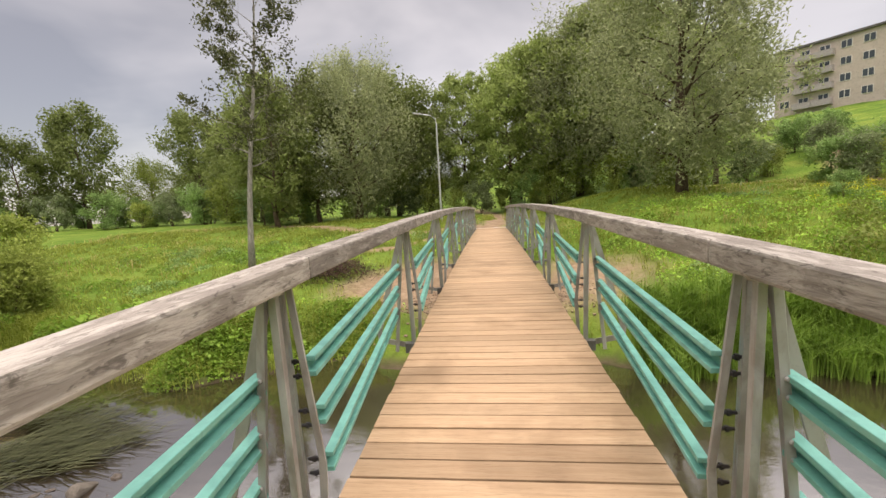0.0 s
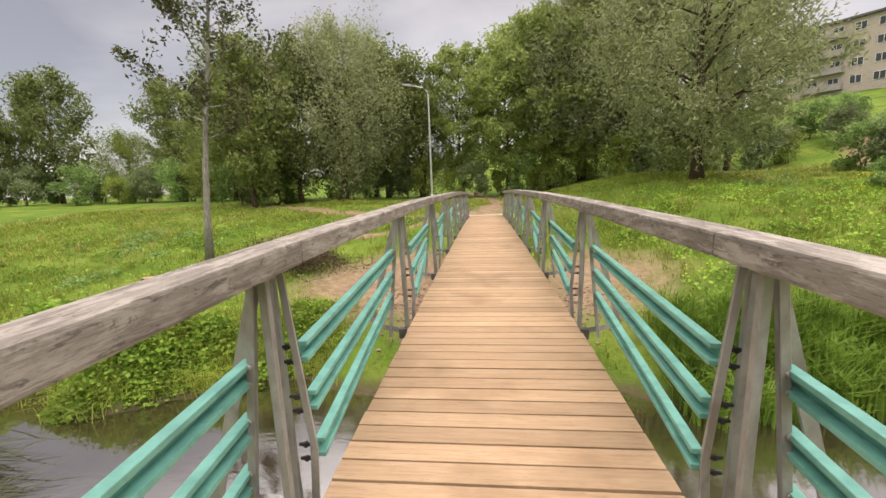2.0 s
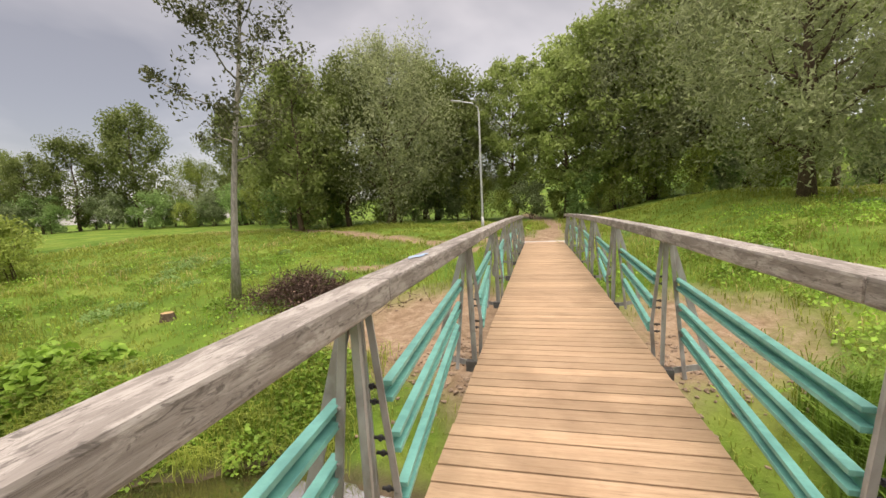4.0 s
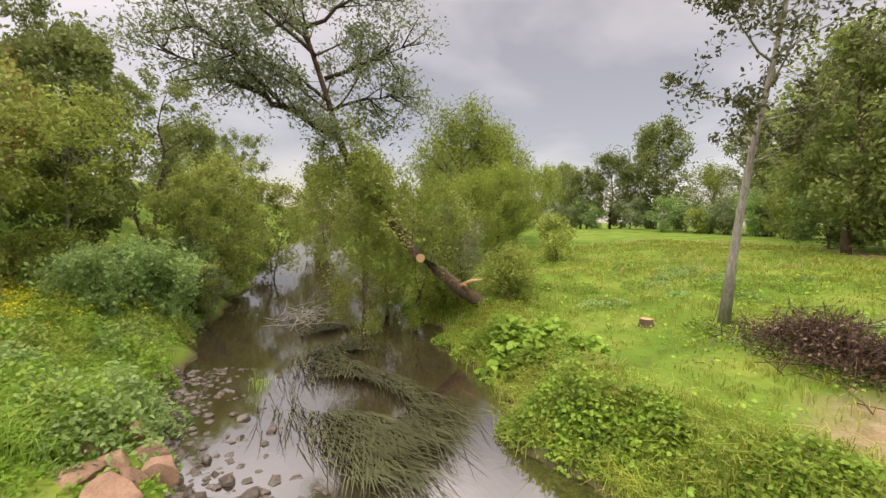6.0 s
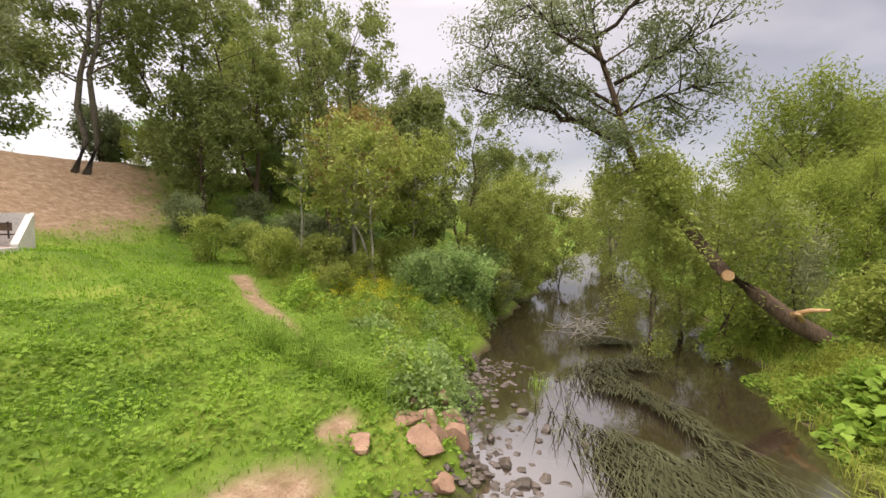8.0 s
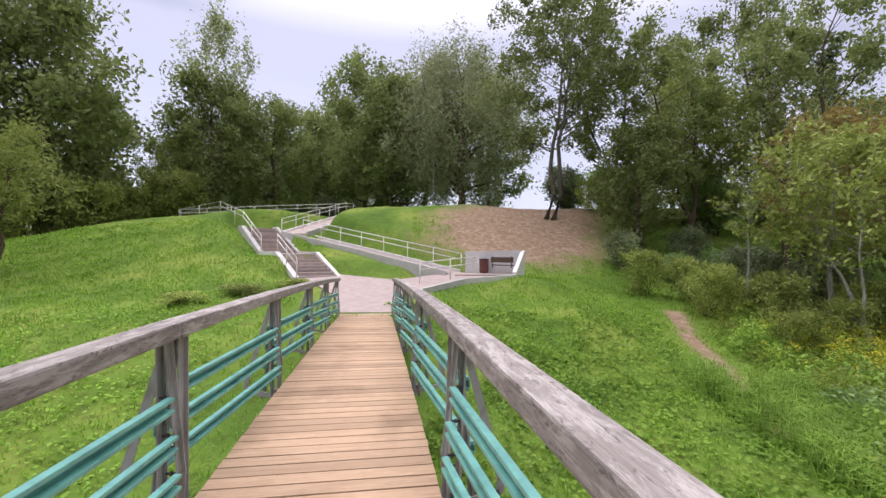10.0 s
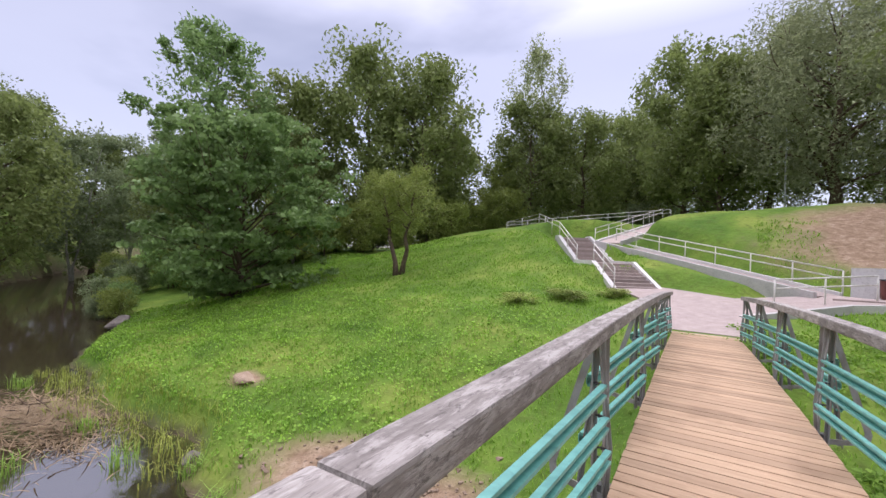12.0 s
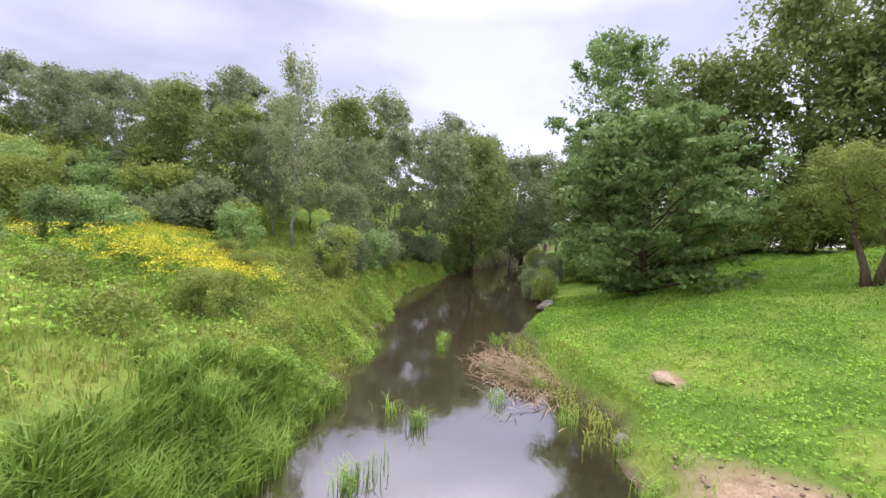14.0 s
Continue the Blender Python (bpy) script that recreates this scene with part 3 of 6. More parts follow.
def channel_leg(name, a, b, side, depth, face=0.03):
    """A leg of folded steel, of one L-shaped section: a narrow face towards the path's start and a deep web behind it."""
    a, b = Vector(a), Vector(b)
    d = (b - a).normalized()
    s = Vector((side, 0, 0))
    s = (s - d * s.dot(d)).normalized()
    f, t = face / 2, 0.009
    section = ((-f, 0), (f - 0.004, 0), (f, 0.004), (f, depth), (f - t, depth), (f - t, t), (-f, t))
    bm = bmesh.new()
    rings = [[bm.verts.new(p + s * u + Vector((0, v, 0))) for u, v in section] for p in (a, b)]
    n = len(section)
    for k in range(n):
        bm.faces.new((rings[0][k], rings[0][(k + 1) % n], rings[1][(k + 1) % n], rings[1][k]))
    bm.faces.new(rings[0])
    bm.faces.new(rings[1])
    bmesh.ops.recalc_face_normals(bm, faces=bm.faces)
    bpart(name, bm, STEEL)


def leg_cap(x0, x1, y, z):
    bm = bmesh.new()
    beam(bm, (x0, y, z), (x1, y, z), 0.078, 0.024, bevel=0.006)
    bpart("leg_cap", bm, STEEL)


def make_posts():
    bolt = bmesh.new()
    bmesh.ops.create_cone(bolt, cap_ends=True, segments=6, radius1=0.014, radius2=0.014, depth=0.014, matrix=pose(0.026, 0, 0, 0, 90, 0))
    bmesh.ops.create_cone(bolt, cap_ends=True, segments=8, radius1=0.008, radius2=0.008, depth=0.07, matrix=pose(0.02, 0, 0, 0, 90, 0))
    bolt_mesh = bpy.data.meshes.new("bolt")
    bolt.to_mesh(bolt_mesh)
    bolt.free()
    bolt_mesh.materials.append(DARKSTEEL)
    rivet = bmesh.new()
    bmesh.ops.create_cone(rivet, cap_ends=True, segments=7, radius1=0.010, radius2=0.007, depth=0.009, matrix=pose(0, -0.008, 0, 90, 0, 0))
    rivet_mesh = bpy.data.meshes.new("rivet")
    rivet.to_mesh(rivet_mesh)
    rivet.free()
    rivet_mesh.materials.append(STEEL)
    for y in POST_Y + [Y1 - 1.0]:
        for side in (-1, 1):
            z = dz(y)
            top = z + RAIL_H - 0.004
            # first bracket: an outer leg that spreads outwards and an upright leg, folded under one cap
            channel_leg("outer_leg", (side * 0.925, y, top), (side * 1.05, y, z - 0.22), side, 0.07, 0.036)
            channel_leg("post", (side * 0.882, y, top), (side * 0.858, y, z - 0.22), side, 0.075, 0.034)
            leg_cap(side * 0.943, side * 0.865, y + 0.034, top - 0.012)
            # second bracket: an upright leg and the strut that leans to the deck's edge and holds the rails
            channel_leg("post", (side * 0.940, y + 0.16, top), (side * 0.905, y + 0.16, z - 0.22), side, 0.07, 0.032)
            leg_cap(side * 0.955, side * 0.885, y + 0.19, top - 0.012)
            channel_leg("strut", (side * 0.90, y + 0.165, top), (side * 0.812, y + 0.165, z + STRUT_FOOT), side, 0.055, 0.032)
            channel_leg("strut_foot", (side * 0.812, y + 0.165, z + STRUT_FOOT + 0.004), (side * 0.835, y + 0.165, z - 0.2), side, 0.055, 0.036)
            # outer brace: a flat strap out to the end of the cross-beam, turned in at its foot
            bm = bmesh.new()
            beam(bm, (side * 0.95, y + 0.08, top - 0.03), (side * 1.25, y + 0.08, z - 0.02), 0.055, 0.012, up=(0, 1, 0), bevel=0.002)
            beam(bm, (side * 1.25, y + 0.08, z - 0.015), (side * 1.235, y + 0.08, z - 0.12), 0.055, 0.012, up=(0, 1, 0))
            beam(bm, (side * 1.238, y + 0.08, z - 0.115), (side * 0.86, y + 0.08, z - 0.19), 0.055, 0.012, up=(0, 1, 0))
            bpart("outer_brace", bm, STEEL)
            for h in (0.66, 0.43, 0.20):
                for o in (-0.034, 0.034):
                    ob = under(new("bolt", bolt_mesh), bridge)
                    ob.matrix_parent_inverse = bridge_inv
                    ob.matrix_basis = pose(side * (lean(max(h + o, STRUT_FOOT), 0.90, 0.812, STRUT_FOOT) + 0.026), y + 0.20, z + h + o, 0, 0, 0 if side > 0 else 180)
                    ob = under(new("rivet", rivet_mesh), bridge)
                    ob.matrix_parent_inverse = bridge_inv
                    ob.matrix_basis = pose(side * lean(h + o, 0.925, 1.03, 0.0), y, z + h + o)


make_posts()


def make_girders():
    ys = arch_pieces(Y0, Y1, 2.6)
    for side in (-1, 1):
        for a, b in zip(ys, ys[1:]):
            bm = bmesh.new()
            beam(bm, (side * 0.62, a, dz(a) - 0.26), (side * 0.62, b, dz(b) - 0.26), 0.012, 0.32)
            for o in (-0.42, -0.10):
                beam(bm, (side * 0.62, a, dz(a) + o), (side * 0.62, b, dz(b) + o), 0.14, 0.016)
            bpart("girder", bm, GIRDER)
    for y in POST_Y:
        bm = bmesh.new()
        beam(bm, (-0.95, y, dz(y) - 0.17), (0.95, y, dz(y) - 0.17), 0.08, 0.1)
        bpart("cross_beam", bm, GIRDER)


make_girders()


def make_abutments():
    for y, s in ((Y0 - 0.35, 1), (Y1 + 0.35, -1)):
        bm = bmesh.new()
        z = dz(Y0 if s > 0 else Y1)
        beam(bm, (0, y - 0.34, z - 0.8), (0, y + 0.34, z - 0.8), 2.0, 1.54, bevel=0.02)
        tagged(new("abutment", bpy.data.meshes.new("abutment")), "concrete abutment block at the end of the footbridge", "abutment", kind="structure")
        ob = bpy.data.objects["abutment" if s > 0 else "abutment.001"]
        bm.to_mesh(ob.data)
        bm.free()
        ob.data.materials.append(CONCRETE)


make_abutments()

# ---- plants ----
def unit(v):
    return v / np.maximum(np.linalg.norm(v, axis=-1, keepdims=True), 1e-9)


def leaves_at(points, size, r, droop=0.0, slim=0.5):
    """Leaf quads at points, turned at random; droop makes them hang."""
    n = len(points)
    d = r.normal(size=(n, 3))
    d[:, 2] = d[:, 2] * (1 - droop) - droop * 1.6
    d = unit(d)
    s = unit(np.cross(d, r.normal(size=(n, 3))))
    k = size * r.uniform(0.6, 1.35, size=(n, 1))
    a, b = points - d * k * 0.5, points + d * k * 0.5
    m = points + np.cross(d, s) * k * 0.12
    return np.stack([a, m + s * k * slim * 0.5, b, m - s * k * slim * 0.5], 1)


def bent(p0, d, length, r, n=5, rise=0.25, wobble=0.12):
    """A limb's line from p0 along d that wanders and turns up."""
    pts, p, v = [Vector(p0)], Vector(p0), Vector(d).normalized()
    for _ in range(n):
        v = (v + Vector((*(r.normal(size=3) * wobble),)) + Vector((0, 0, rise / n))).normalized()
        p = p + v * (length / n)
        pts.append(p.copy())
    return pts


def build_tree(name, seed, height, radius, base, trunk_r, n_leaves, leaf, leaf_mat, bark, label, category="tree",
               shape="round", limbs=16, lean=(0.0, 0.0), droop=0.0, slim=0.5, trunk_pts=None, fork=None, clump=0.9, gap=0.0, twigs=3, stems=1, flat=1.0, fill=0):
    """A tree at the origin: tapered trunk and limbs, and a crown of leaf clumps round the limbs' ends."""
    r = rng(seed)
    top = empty(name, (0, 0, 0), label, category)
    runs, ends = [], []
    for st in range(stems):
        if trunk_pts and st == 0:
            line = [Vector(p) for p in trunk_pts]
        else:
            off = Vector(fork[st]) if fork else Vector((0, 0, 0)) if st == 0 else Vector((*(r.normal(size=2) * 0.35), 0))
            ln = Vector((lean[0], lean[1], 0)) + (Vector((*(r.normal(size=2) * 0.12), 0)) if stems > 1 else Vector((0, 0, 0)))
            line = [off * 0.4 + Vector((0, 0, -0.3))]
            for i in range(1, 9):
                h = height * 0.92 * i / 8
                line.append(off * (0.4 + 0.6 * i / 8) + Vector((ln.x * h, ln.y * h, h)) + Vector((*(r.normal(size=2) * 0.012 * height), 0)))
        rad = [trunk_r * (1.35 if i == 0 else 1) * (1 - 0.88 * i / (len(line) - 1)) / (1 if stems == 1 else 1.3) for i in range(len(line))]
        runs.append((line, rad))
        total = len(line) - 1
        for k in range(limbs // stems):
            f = base / height + (0.97 - base / height) * ((k + r.uniform(0, 1)) / (limbs // stems))
            f = min(f, 0.985)
            q = f * total
            i = min(int(q), total - 1)
            p = line[i].lerp(line[i + 1], q - i)
            g = (f * height - base) / max(height - base, 0.1)
            if shape == "cone":
                w = radius * (1 - 0.92 * g)
            elif shape == "column":
                w = radius * (0.55 + 0.45 * math.sin(math.pi * min(1, g * 0.9 + 0.1)))
            elif shape == "spread":
                w = radius * (0.75 + 0.25 * math.sin(math.pi * g))
            else:
                w = radius * max(0.3, math.sin(math.pi * (0.16 + 0.74 * g)))
            az = k * 2.4 + r.uniform(-0.5, 0.5)
            el = {"cone": -0.12, "column": 0.7, "spread": 0.25}.get(shape, 0.35) + 0.5 * g * (shape != "cone")
            d = Vector((math.cos(az) * math.cos(el), math.sin(az) * math.cos(el), math.sin(el)))
            limb = bent(p, d, w * r.uniform(0.8, 1.1), r, 5, 0.25 if shape != "cone" else -0.1)
            lr = max(0.012, rad[i] * 0.42)
            runs.append((limb, [lr * (1 - 0.85 * j / 5) for j in range(6)]))
            ends += [(limb[-1], 1.0), (limb[3], 0.85), (limb[4], 0.9)]
            for _ in range(twigs):
                j = r.integers(2, 5)
                tw = bent(limb[j], (limb[j] - limb[j - 1]).normalized() + Vector((*(r.normal(size=3) * 0.7),)), w * r.uniform(0.25, 0.5), r, 3, 0.1)
                runs.append((tw, [max(0.008, lr * 0.4), lr * 0.28, lr * 0.18, 0.006]))
                ends.append((tw[-1], 0.8))
    under(new("trunk", tubes_mesh("trunk", runs, bark, 7 if trunk_r > 0.1 else 4)), top)
    cent = np.array([[*e] for e, _ in ends])
    if fill:
        u = unit(r.normal(size=(fill, 3))) * (r.uniform(0.35, 1.0, size=(fill, 1)) ** 0.5)
        g = (u[:, 2] + 1) / 2
        if shape == "cone":
            w = 1 - 0.92 * g
            u[:, :2] = unit(u[:, :2]) * (w * r.uniform(0.5, 1, size=fill))[:, None]
        mid = np.array(line[len(line) // 2]) * (1, 1, 0)
        extra = u * (radius, radius, (height - base) / 2) + (mid[0], mid[1], (height + base) / 2)
        cent = np.concatenate([cent, extra])
    keep = r.uniform(size=len(cent)) > gap
    cent = cent[keep]
    wt = r.uniform(0.4, 1.6, size=len(cent))
    pick = r.choice(len(cent), size=n_leaves, p=wt / wt.sum())
    rc = clump * (0.5 + 0.95 * r.uniform(size=len(cent)) ** 1.6)
    v = unit(r.normal(size=(n_leaves, 3))) * (r.uniform(size=(n_leaves, 1)) ** 0.5)
    v[:, 2] *= flat
    if droop > 0:
        v[:, 2] = v[:, 2] * (1 + droop) - droop * np.abs(r.normal(size=n_leaves)) * 0.9
    pts = cent[pick] + v * rc[pick][:, None]
    pts = pts[pts[:, 2] > 0.15]
    under(new("crown", quad_mesh("crown", leaves_at(pts, leaf, r, droop * 0.8, slim), leaf_mat)), top)
    return top


def put(ob, x, y, scale=1.0, turn=0.0, group="", label="", squash=1.0):
    m = pose(x, y, gz(x, y) - 0.05, 0, 0, turn) @ Matrix.Diagonal((scale, scale, scale * squash, 1))
    c = copy_thing(ob, m)
    return tagged(c, label, group=group)


def drop(ob):
    for o in (*ob.children_recursive, ob):
        bpy.data.objects.remove(o)


def make_trees():
    broad = [build_tree("broadleaf_tree", 10 + i, 14, 4.8, 1.6, 0.24, 14000, 0.36, LEAF_OAK, BARK_BROWN, "tall broadleaf tree with dense dark green crown", clump=1.3, limbs=26, fill=70) for i in range(3)]
    lime = [build_tree("broadleaf_tree", 15 + i, 14, 4.6, 2.4, 0.22, 15000, 0.32, LEAF_LIME, BARK_BROWN, "tall broadleaf tree with mid-green crown and bare foot", clump=1.05, limbs=30, fill=60, gap=0.06, flat=0.75) for i in range(3)]
    willow = [build_tree("willow_tree", 20 + i, 14, 6.0, 1.6, 0.34, 40000, 0.27, LEAF_WILLOW, BARK_BROWN, "large willow with soft grey-green drooping foliage", droop=0.55, slim=0.3, clump=1.35, limbs=28, fill=150) for i in range(2)]
    yellow = [build_tree("crack_willow", 30 + i, 9, 4.2, 0.8, 0.22, 16000, 0.25, LEAF_YELLOWGREEN, BARK_BROWN, "rounded yellow-green willow at the meadow's edge", slim=0.3, clump=1.1, limbs=30, droop=0.15, fill=70, gap=0.05) for i in range(2)]
    olive = [build_tree("alder_tree", 40 + i, 11, 3.6, 0.6, 0.13, 9000, 0.28, LEAF_OLIVE, BARK, "slender alder with olive green foliage over the bank", clump=0.95, limbs=24, stems=2, gap=0.12, fill=50) for i in range(2)]
    spruce = build_tree("spruce_tree", 50, 17, 3.4, 2.0, 0.2, 10000, 0.36, LEAF_NEEDLE, BARK_BROWN, "tall dark spruce with pointed top", shape="cone", limbs=60, twigs=2, clump=0.6, slim=0.25, flat=0.4, fill=60)
    pine = build_tree("open_tree", 52, 18, 4.8, 5.0, 0.27, 10500, 0.3, LEAF_OAK, BARK_BROWN, "tall tree with bare lower trunk and loose dark crown", limbs=28, clump=0.95, gap=0.28, stems=2, fill=34)
    birch = build_tree("birch_tree", 54, 17, 3.0, 4.0, 0.14, 8000, 0.24, LEAF_WILLOW, BARK_PALE, "slender birch with airy grey-green crown", droop=0.5, limbs=26, clump=0.75, gap=0.15, fill=30)
    ash = build_tree("ash_tree", 56, 22, 6.0, 5.0, 0.3, 12000, 0.4, LEAF_MAPLE, BARK, "tall ash with layered clumps of green leaves", limbs=28, clump=1.15, gap=0.1, flat=0.7, fill=50)
    grey = [build_tree("bank_tree", 60 + i, 13, 4.0, 2.2, 0.15, 12000, 0.27, LEAF_GREY, BARK_PALE, "bank tree with pale stems and grey-green foliage", clump=0.95, limbs=30, stems=2, gap=0.16, fill=60, slim=0.55, flat=0.75) for i in range(3)]
    R = rng(7)

    def stand(kinds, spots, group, lo=0.9, hi=1.15):
        for i, (x, y, s) in enumerate(spots):
            put(kinds[i % len(kinds)], x, y, s * R.uniform(lo, hi), R.uniform(0, 360), group, squash=R.uniform(0.92, 1.1))

    stand(willow[:1], [(12.9, 28.2, 1.04)], "", 1.0, 1.0)
    stand(lime + willow[1:], [q for q in NORTH_WOOD if q[0] > -8], "trees beyond the far end of the bridge")
    stand(broad[:2] + willow[1:] + broad[2:], [q for q in NORTH_WOOD if q[0] < -8], "darker trees beside the meadow")
    stand(broad[:2] + yellow[:1] + broad[2:], FAR_MEADOW, "trees along the far side of the meadow")
    stand(yellow, [(-43, 16.6, 1.55), (-38, 20.6, 0.72), (-47, 22.0, 1.35), (-33, 15.0, 0.72), (-35.5, 18.2, 0.66)], "rounded willows by the stream")
    stand(olive, WEST_BANK, "alders over the stream bank")
    stand([pine] + broad[:1] + [pine] + olive, WEST_WOOD, "trees of the wooded bank")
    stand([spruce], [(-29, -31, 1.1), (-38, -30, 1.0), (-43, -28, 0.85)], "spruces on the wooded bank")
    brow = build_tree("open_tree", 58, 18, 7.2, 6.0, 0.27, 17000, 0.3, LEAF_OAK, BARK, "tall twin-stemmed tree with wide loose dark crown on the brow", limbs=34, clump=1.1, gap=0.15, stems=2, fork=((-0.5, 0.1, 0), (0.9, 0.1, 0)), fill=50)
    stand([brow], [(-13.2, -24.0, 0.98)], "", 1.0, 1.0)
    drop(brow)
    stand([pine], [(-18.5, -24.6, 1.0), (-22, -20, 0.85)], "loose trees on the hill's brow")
    stand(broad[:1] + willow[:1] + broad[1:2], HILL_WOOD, "trees on top of the hill")
    stand([birch], [(30, -44, 0.95), (25, -48, 0.7), (13, -52, 0.75)], "birches behind the lawn")
    stand([ash], [(39.5, -15.6, 1.05)], "", 1.0, 1.0)
    stand(broad + olive[:1], EAST_WOOD, "trees behind the lawn")
    stand([birch], [(36, 14.4, 0.98), (18.5, -46, 1.45)], "tall birches standing over the wood")
    stand(grey[:2] + broad[:1] + grey[2:], NORTHEAST_WOOD, "trees of the overgrown stream bank")
    for t in broad + lime + willow + yellow + olive + grey + [spruce, pine, birch, ash]:
        drop(t)


# where the trees stand: x, y and size
NORTH_WOOD = [(-2.5, 46, 1.05), (2.3, 44, 1.15), (6.2, 42.5, 1.2), (9.5, 43, 1.25), (12.5, 41, 1.25), (18, 46, 1.3), (25, 52, 0.8), (-20, 35.5, 0.92), (-17.5, 39.5, 1.0), (-13.6, 40, 1.05),
              (-10.3, 45, 1.0), (-7.2, 49, 0.95), (-24, 43, 1.0), (-30, 50, 1.0), (4, 54, 1.2), (-14, 54, 1.1), (12, 56, 1.3), (21, 40, 1.1)]
FAR_MEADOW = [(-79, 60, 1.1), (-74, 67, 1.4), (-63, 70, 1.4), (-50, 66, 1.25), (-42, 62, 1.1), (-36, 58, 1.05), (-88, 48, 1.2), (-92, 38, 1.1), (-95, 28, 1.2), (-84, 56, 0.8), (-57, 75, 1.3), (-100, 60, 1.3), (-70, 30, 0.9), (-78, 22, 1.1)]
WEST_BANK = [(-24, -3.0, 0.6), (-27, -2.2, 0.7), (-31, -3.6, 0.8), (-36, -0.8, 0.75), (-41, 9.5, 0.7), (-46, 3, 0.9), (-52, 7, 1.0), (-60, 2, 1.1)]
WEST_WOOD = [(-24, -14.5, 0.9), (-27.5, -9.8, 0.78), (-36, -9.5, 0.85), (-30, -17, 0.9), (-24, -21, 0.95), (-38, -18, 0.72), (-46, -10, 0.9), (-33, -24, 1.05), (-28, -27, 1.0), (-45, -20, 0.7), (-55, -8, 0.8), (-17.5, -19.5, 0.6)]
HILL_WOOD = [(-2, -46, 1.45), (-9.5, -40, 1.3), (1.5, -50, 1.25), (-14.5, -46, 1.25), (3, -66, 1.3), (12, -76, 1.2), (20, -80, 1.3), (8, -64, 1.1), (-7, -52, 1.4), (26, -70, 1.2), (15, -60, 0.9)]
EAST_WOOD = [(34, -31, 1.6), (26.5, -32.5, 1.5), (40, -24, 1.3), (22, -41, 0.95), (19, -48, 1.0), (12.5, -48, 1.2), (28, -38, 1.05), (40, -28, 1.1), (36, -22, 0.9), (46, -20, 1.1), (9, -60, 1.3), (31, -18.5, 0.65), (17.5, -42, 1.0)]
NORTHEAST_WOOD = [(48, 44, 0.85), (51.5, 37, 0.9), (44, 27, 0.75), (39.5, 10.2, 0.8), (45, 6.5, 0.85), (50, 1.5, 1.1), (57, -5, 1.2), (64, -13, 1.25), (62, 50, 0.95), (53, 24, 1.0), (60, 12, 1.05), (70, -2, 1.25), (40, 17, 0.75),
                  (33, 9.8, 0.5), (44, -15.5, 0.85), (52, -18.5, 1.1), (62, -27, 1.2), (46, 15, 0.8), (74, -18, 1.3), (56, 33, 1.0), (43, 36, 0.75), (78, 8, 1.2), (84, -12, 1.4),
                  (66, 38, 1.0), (64, 30, 1.0), (66, 22, 1.05), (68, 14, 1.1), (50, 19, 0.8), (48, 31, 0.75), (58, 44, 0.95), (42, 21, 0.7), (72, -24, 1.2), (80, -25, 1.3), (66, -19.5, 0.9)]
make_trees()


# near-black colour standing in for the shade between the deck boards
GAP_SHADE = make_wood("gap_shade_dark", [(0.25, (0.05, 0.037, 0.026)), (0.5, (0.08, 0.06, 0.042)), (0.8, (0.12, 0.09, 0.065))], "y")


def make_planks():
    """The deck boards, laid across, each on the arch, and added dark strips that shade their gaps."""
    ys = arch_pieces(Y0, Y1, 2.6)
    # added backing, almost a closed sheet, so the gaps look shadowed
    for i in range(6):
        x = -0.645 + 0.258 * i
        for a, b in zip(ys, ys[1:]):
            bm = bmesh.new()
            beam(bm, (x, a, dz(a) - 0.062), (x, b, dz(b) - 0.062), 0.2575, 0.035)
            bpart("bearer", bm, GAP_SHADE)
    pitch = 0.146
    bm = bmesh.new()
    beam(bm, (-0.79, 0, -0.021), (0.79, 0, -0.021), 0.132, 0.042, bevel=0.003)
    me = bpy.data.meshes.new("plank")
    bm.to_mesh(me)
    bm.free()
    me.materials.append(PLANK)
    r = rng(3)
    for k in range(int((Y1 - Y0) / pitch)):
        y = Y0 + 0.02 + pitch * (k + 0.5)
        slope = math.degrees(math.atan((dz(y + 0.05) - dz(y - 0.05)) / 0.1))
        ob = under(new("plank", me), bridge)
        ob.matrix_parent_inverse = bridge_inv
        ob.matrix_basis = pose(r.normal() * 0.003, y, dz(y) + r.normal() * 0.0012, slope, 0, r.normal() * 0.12)


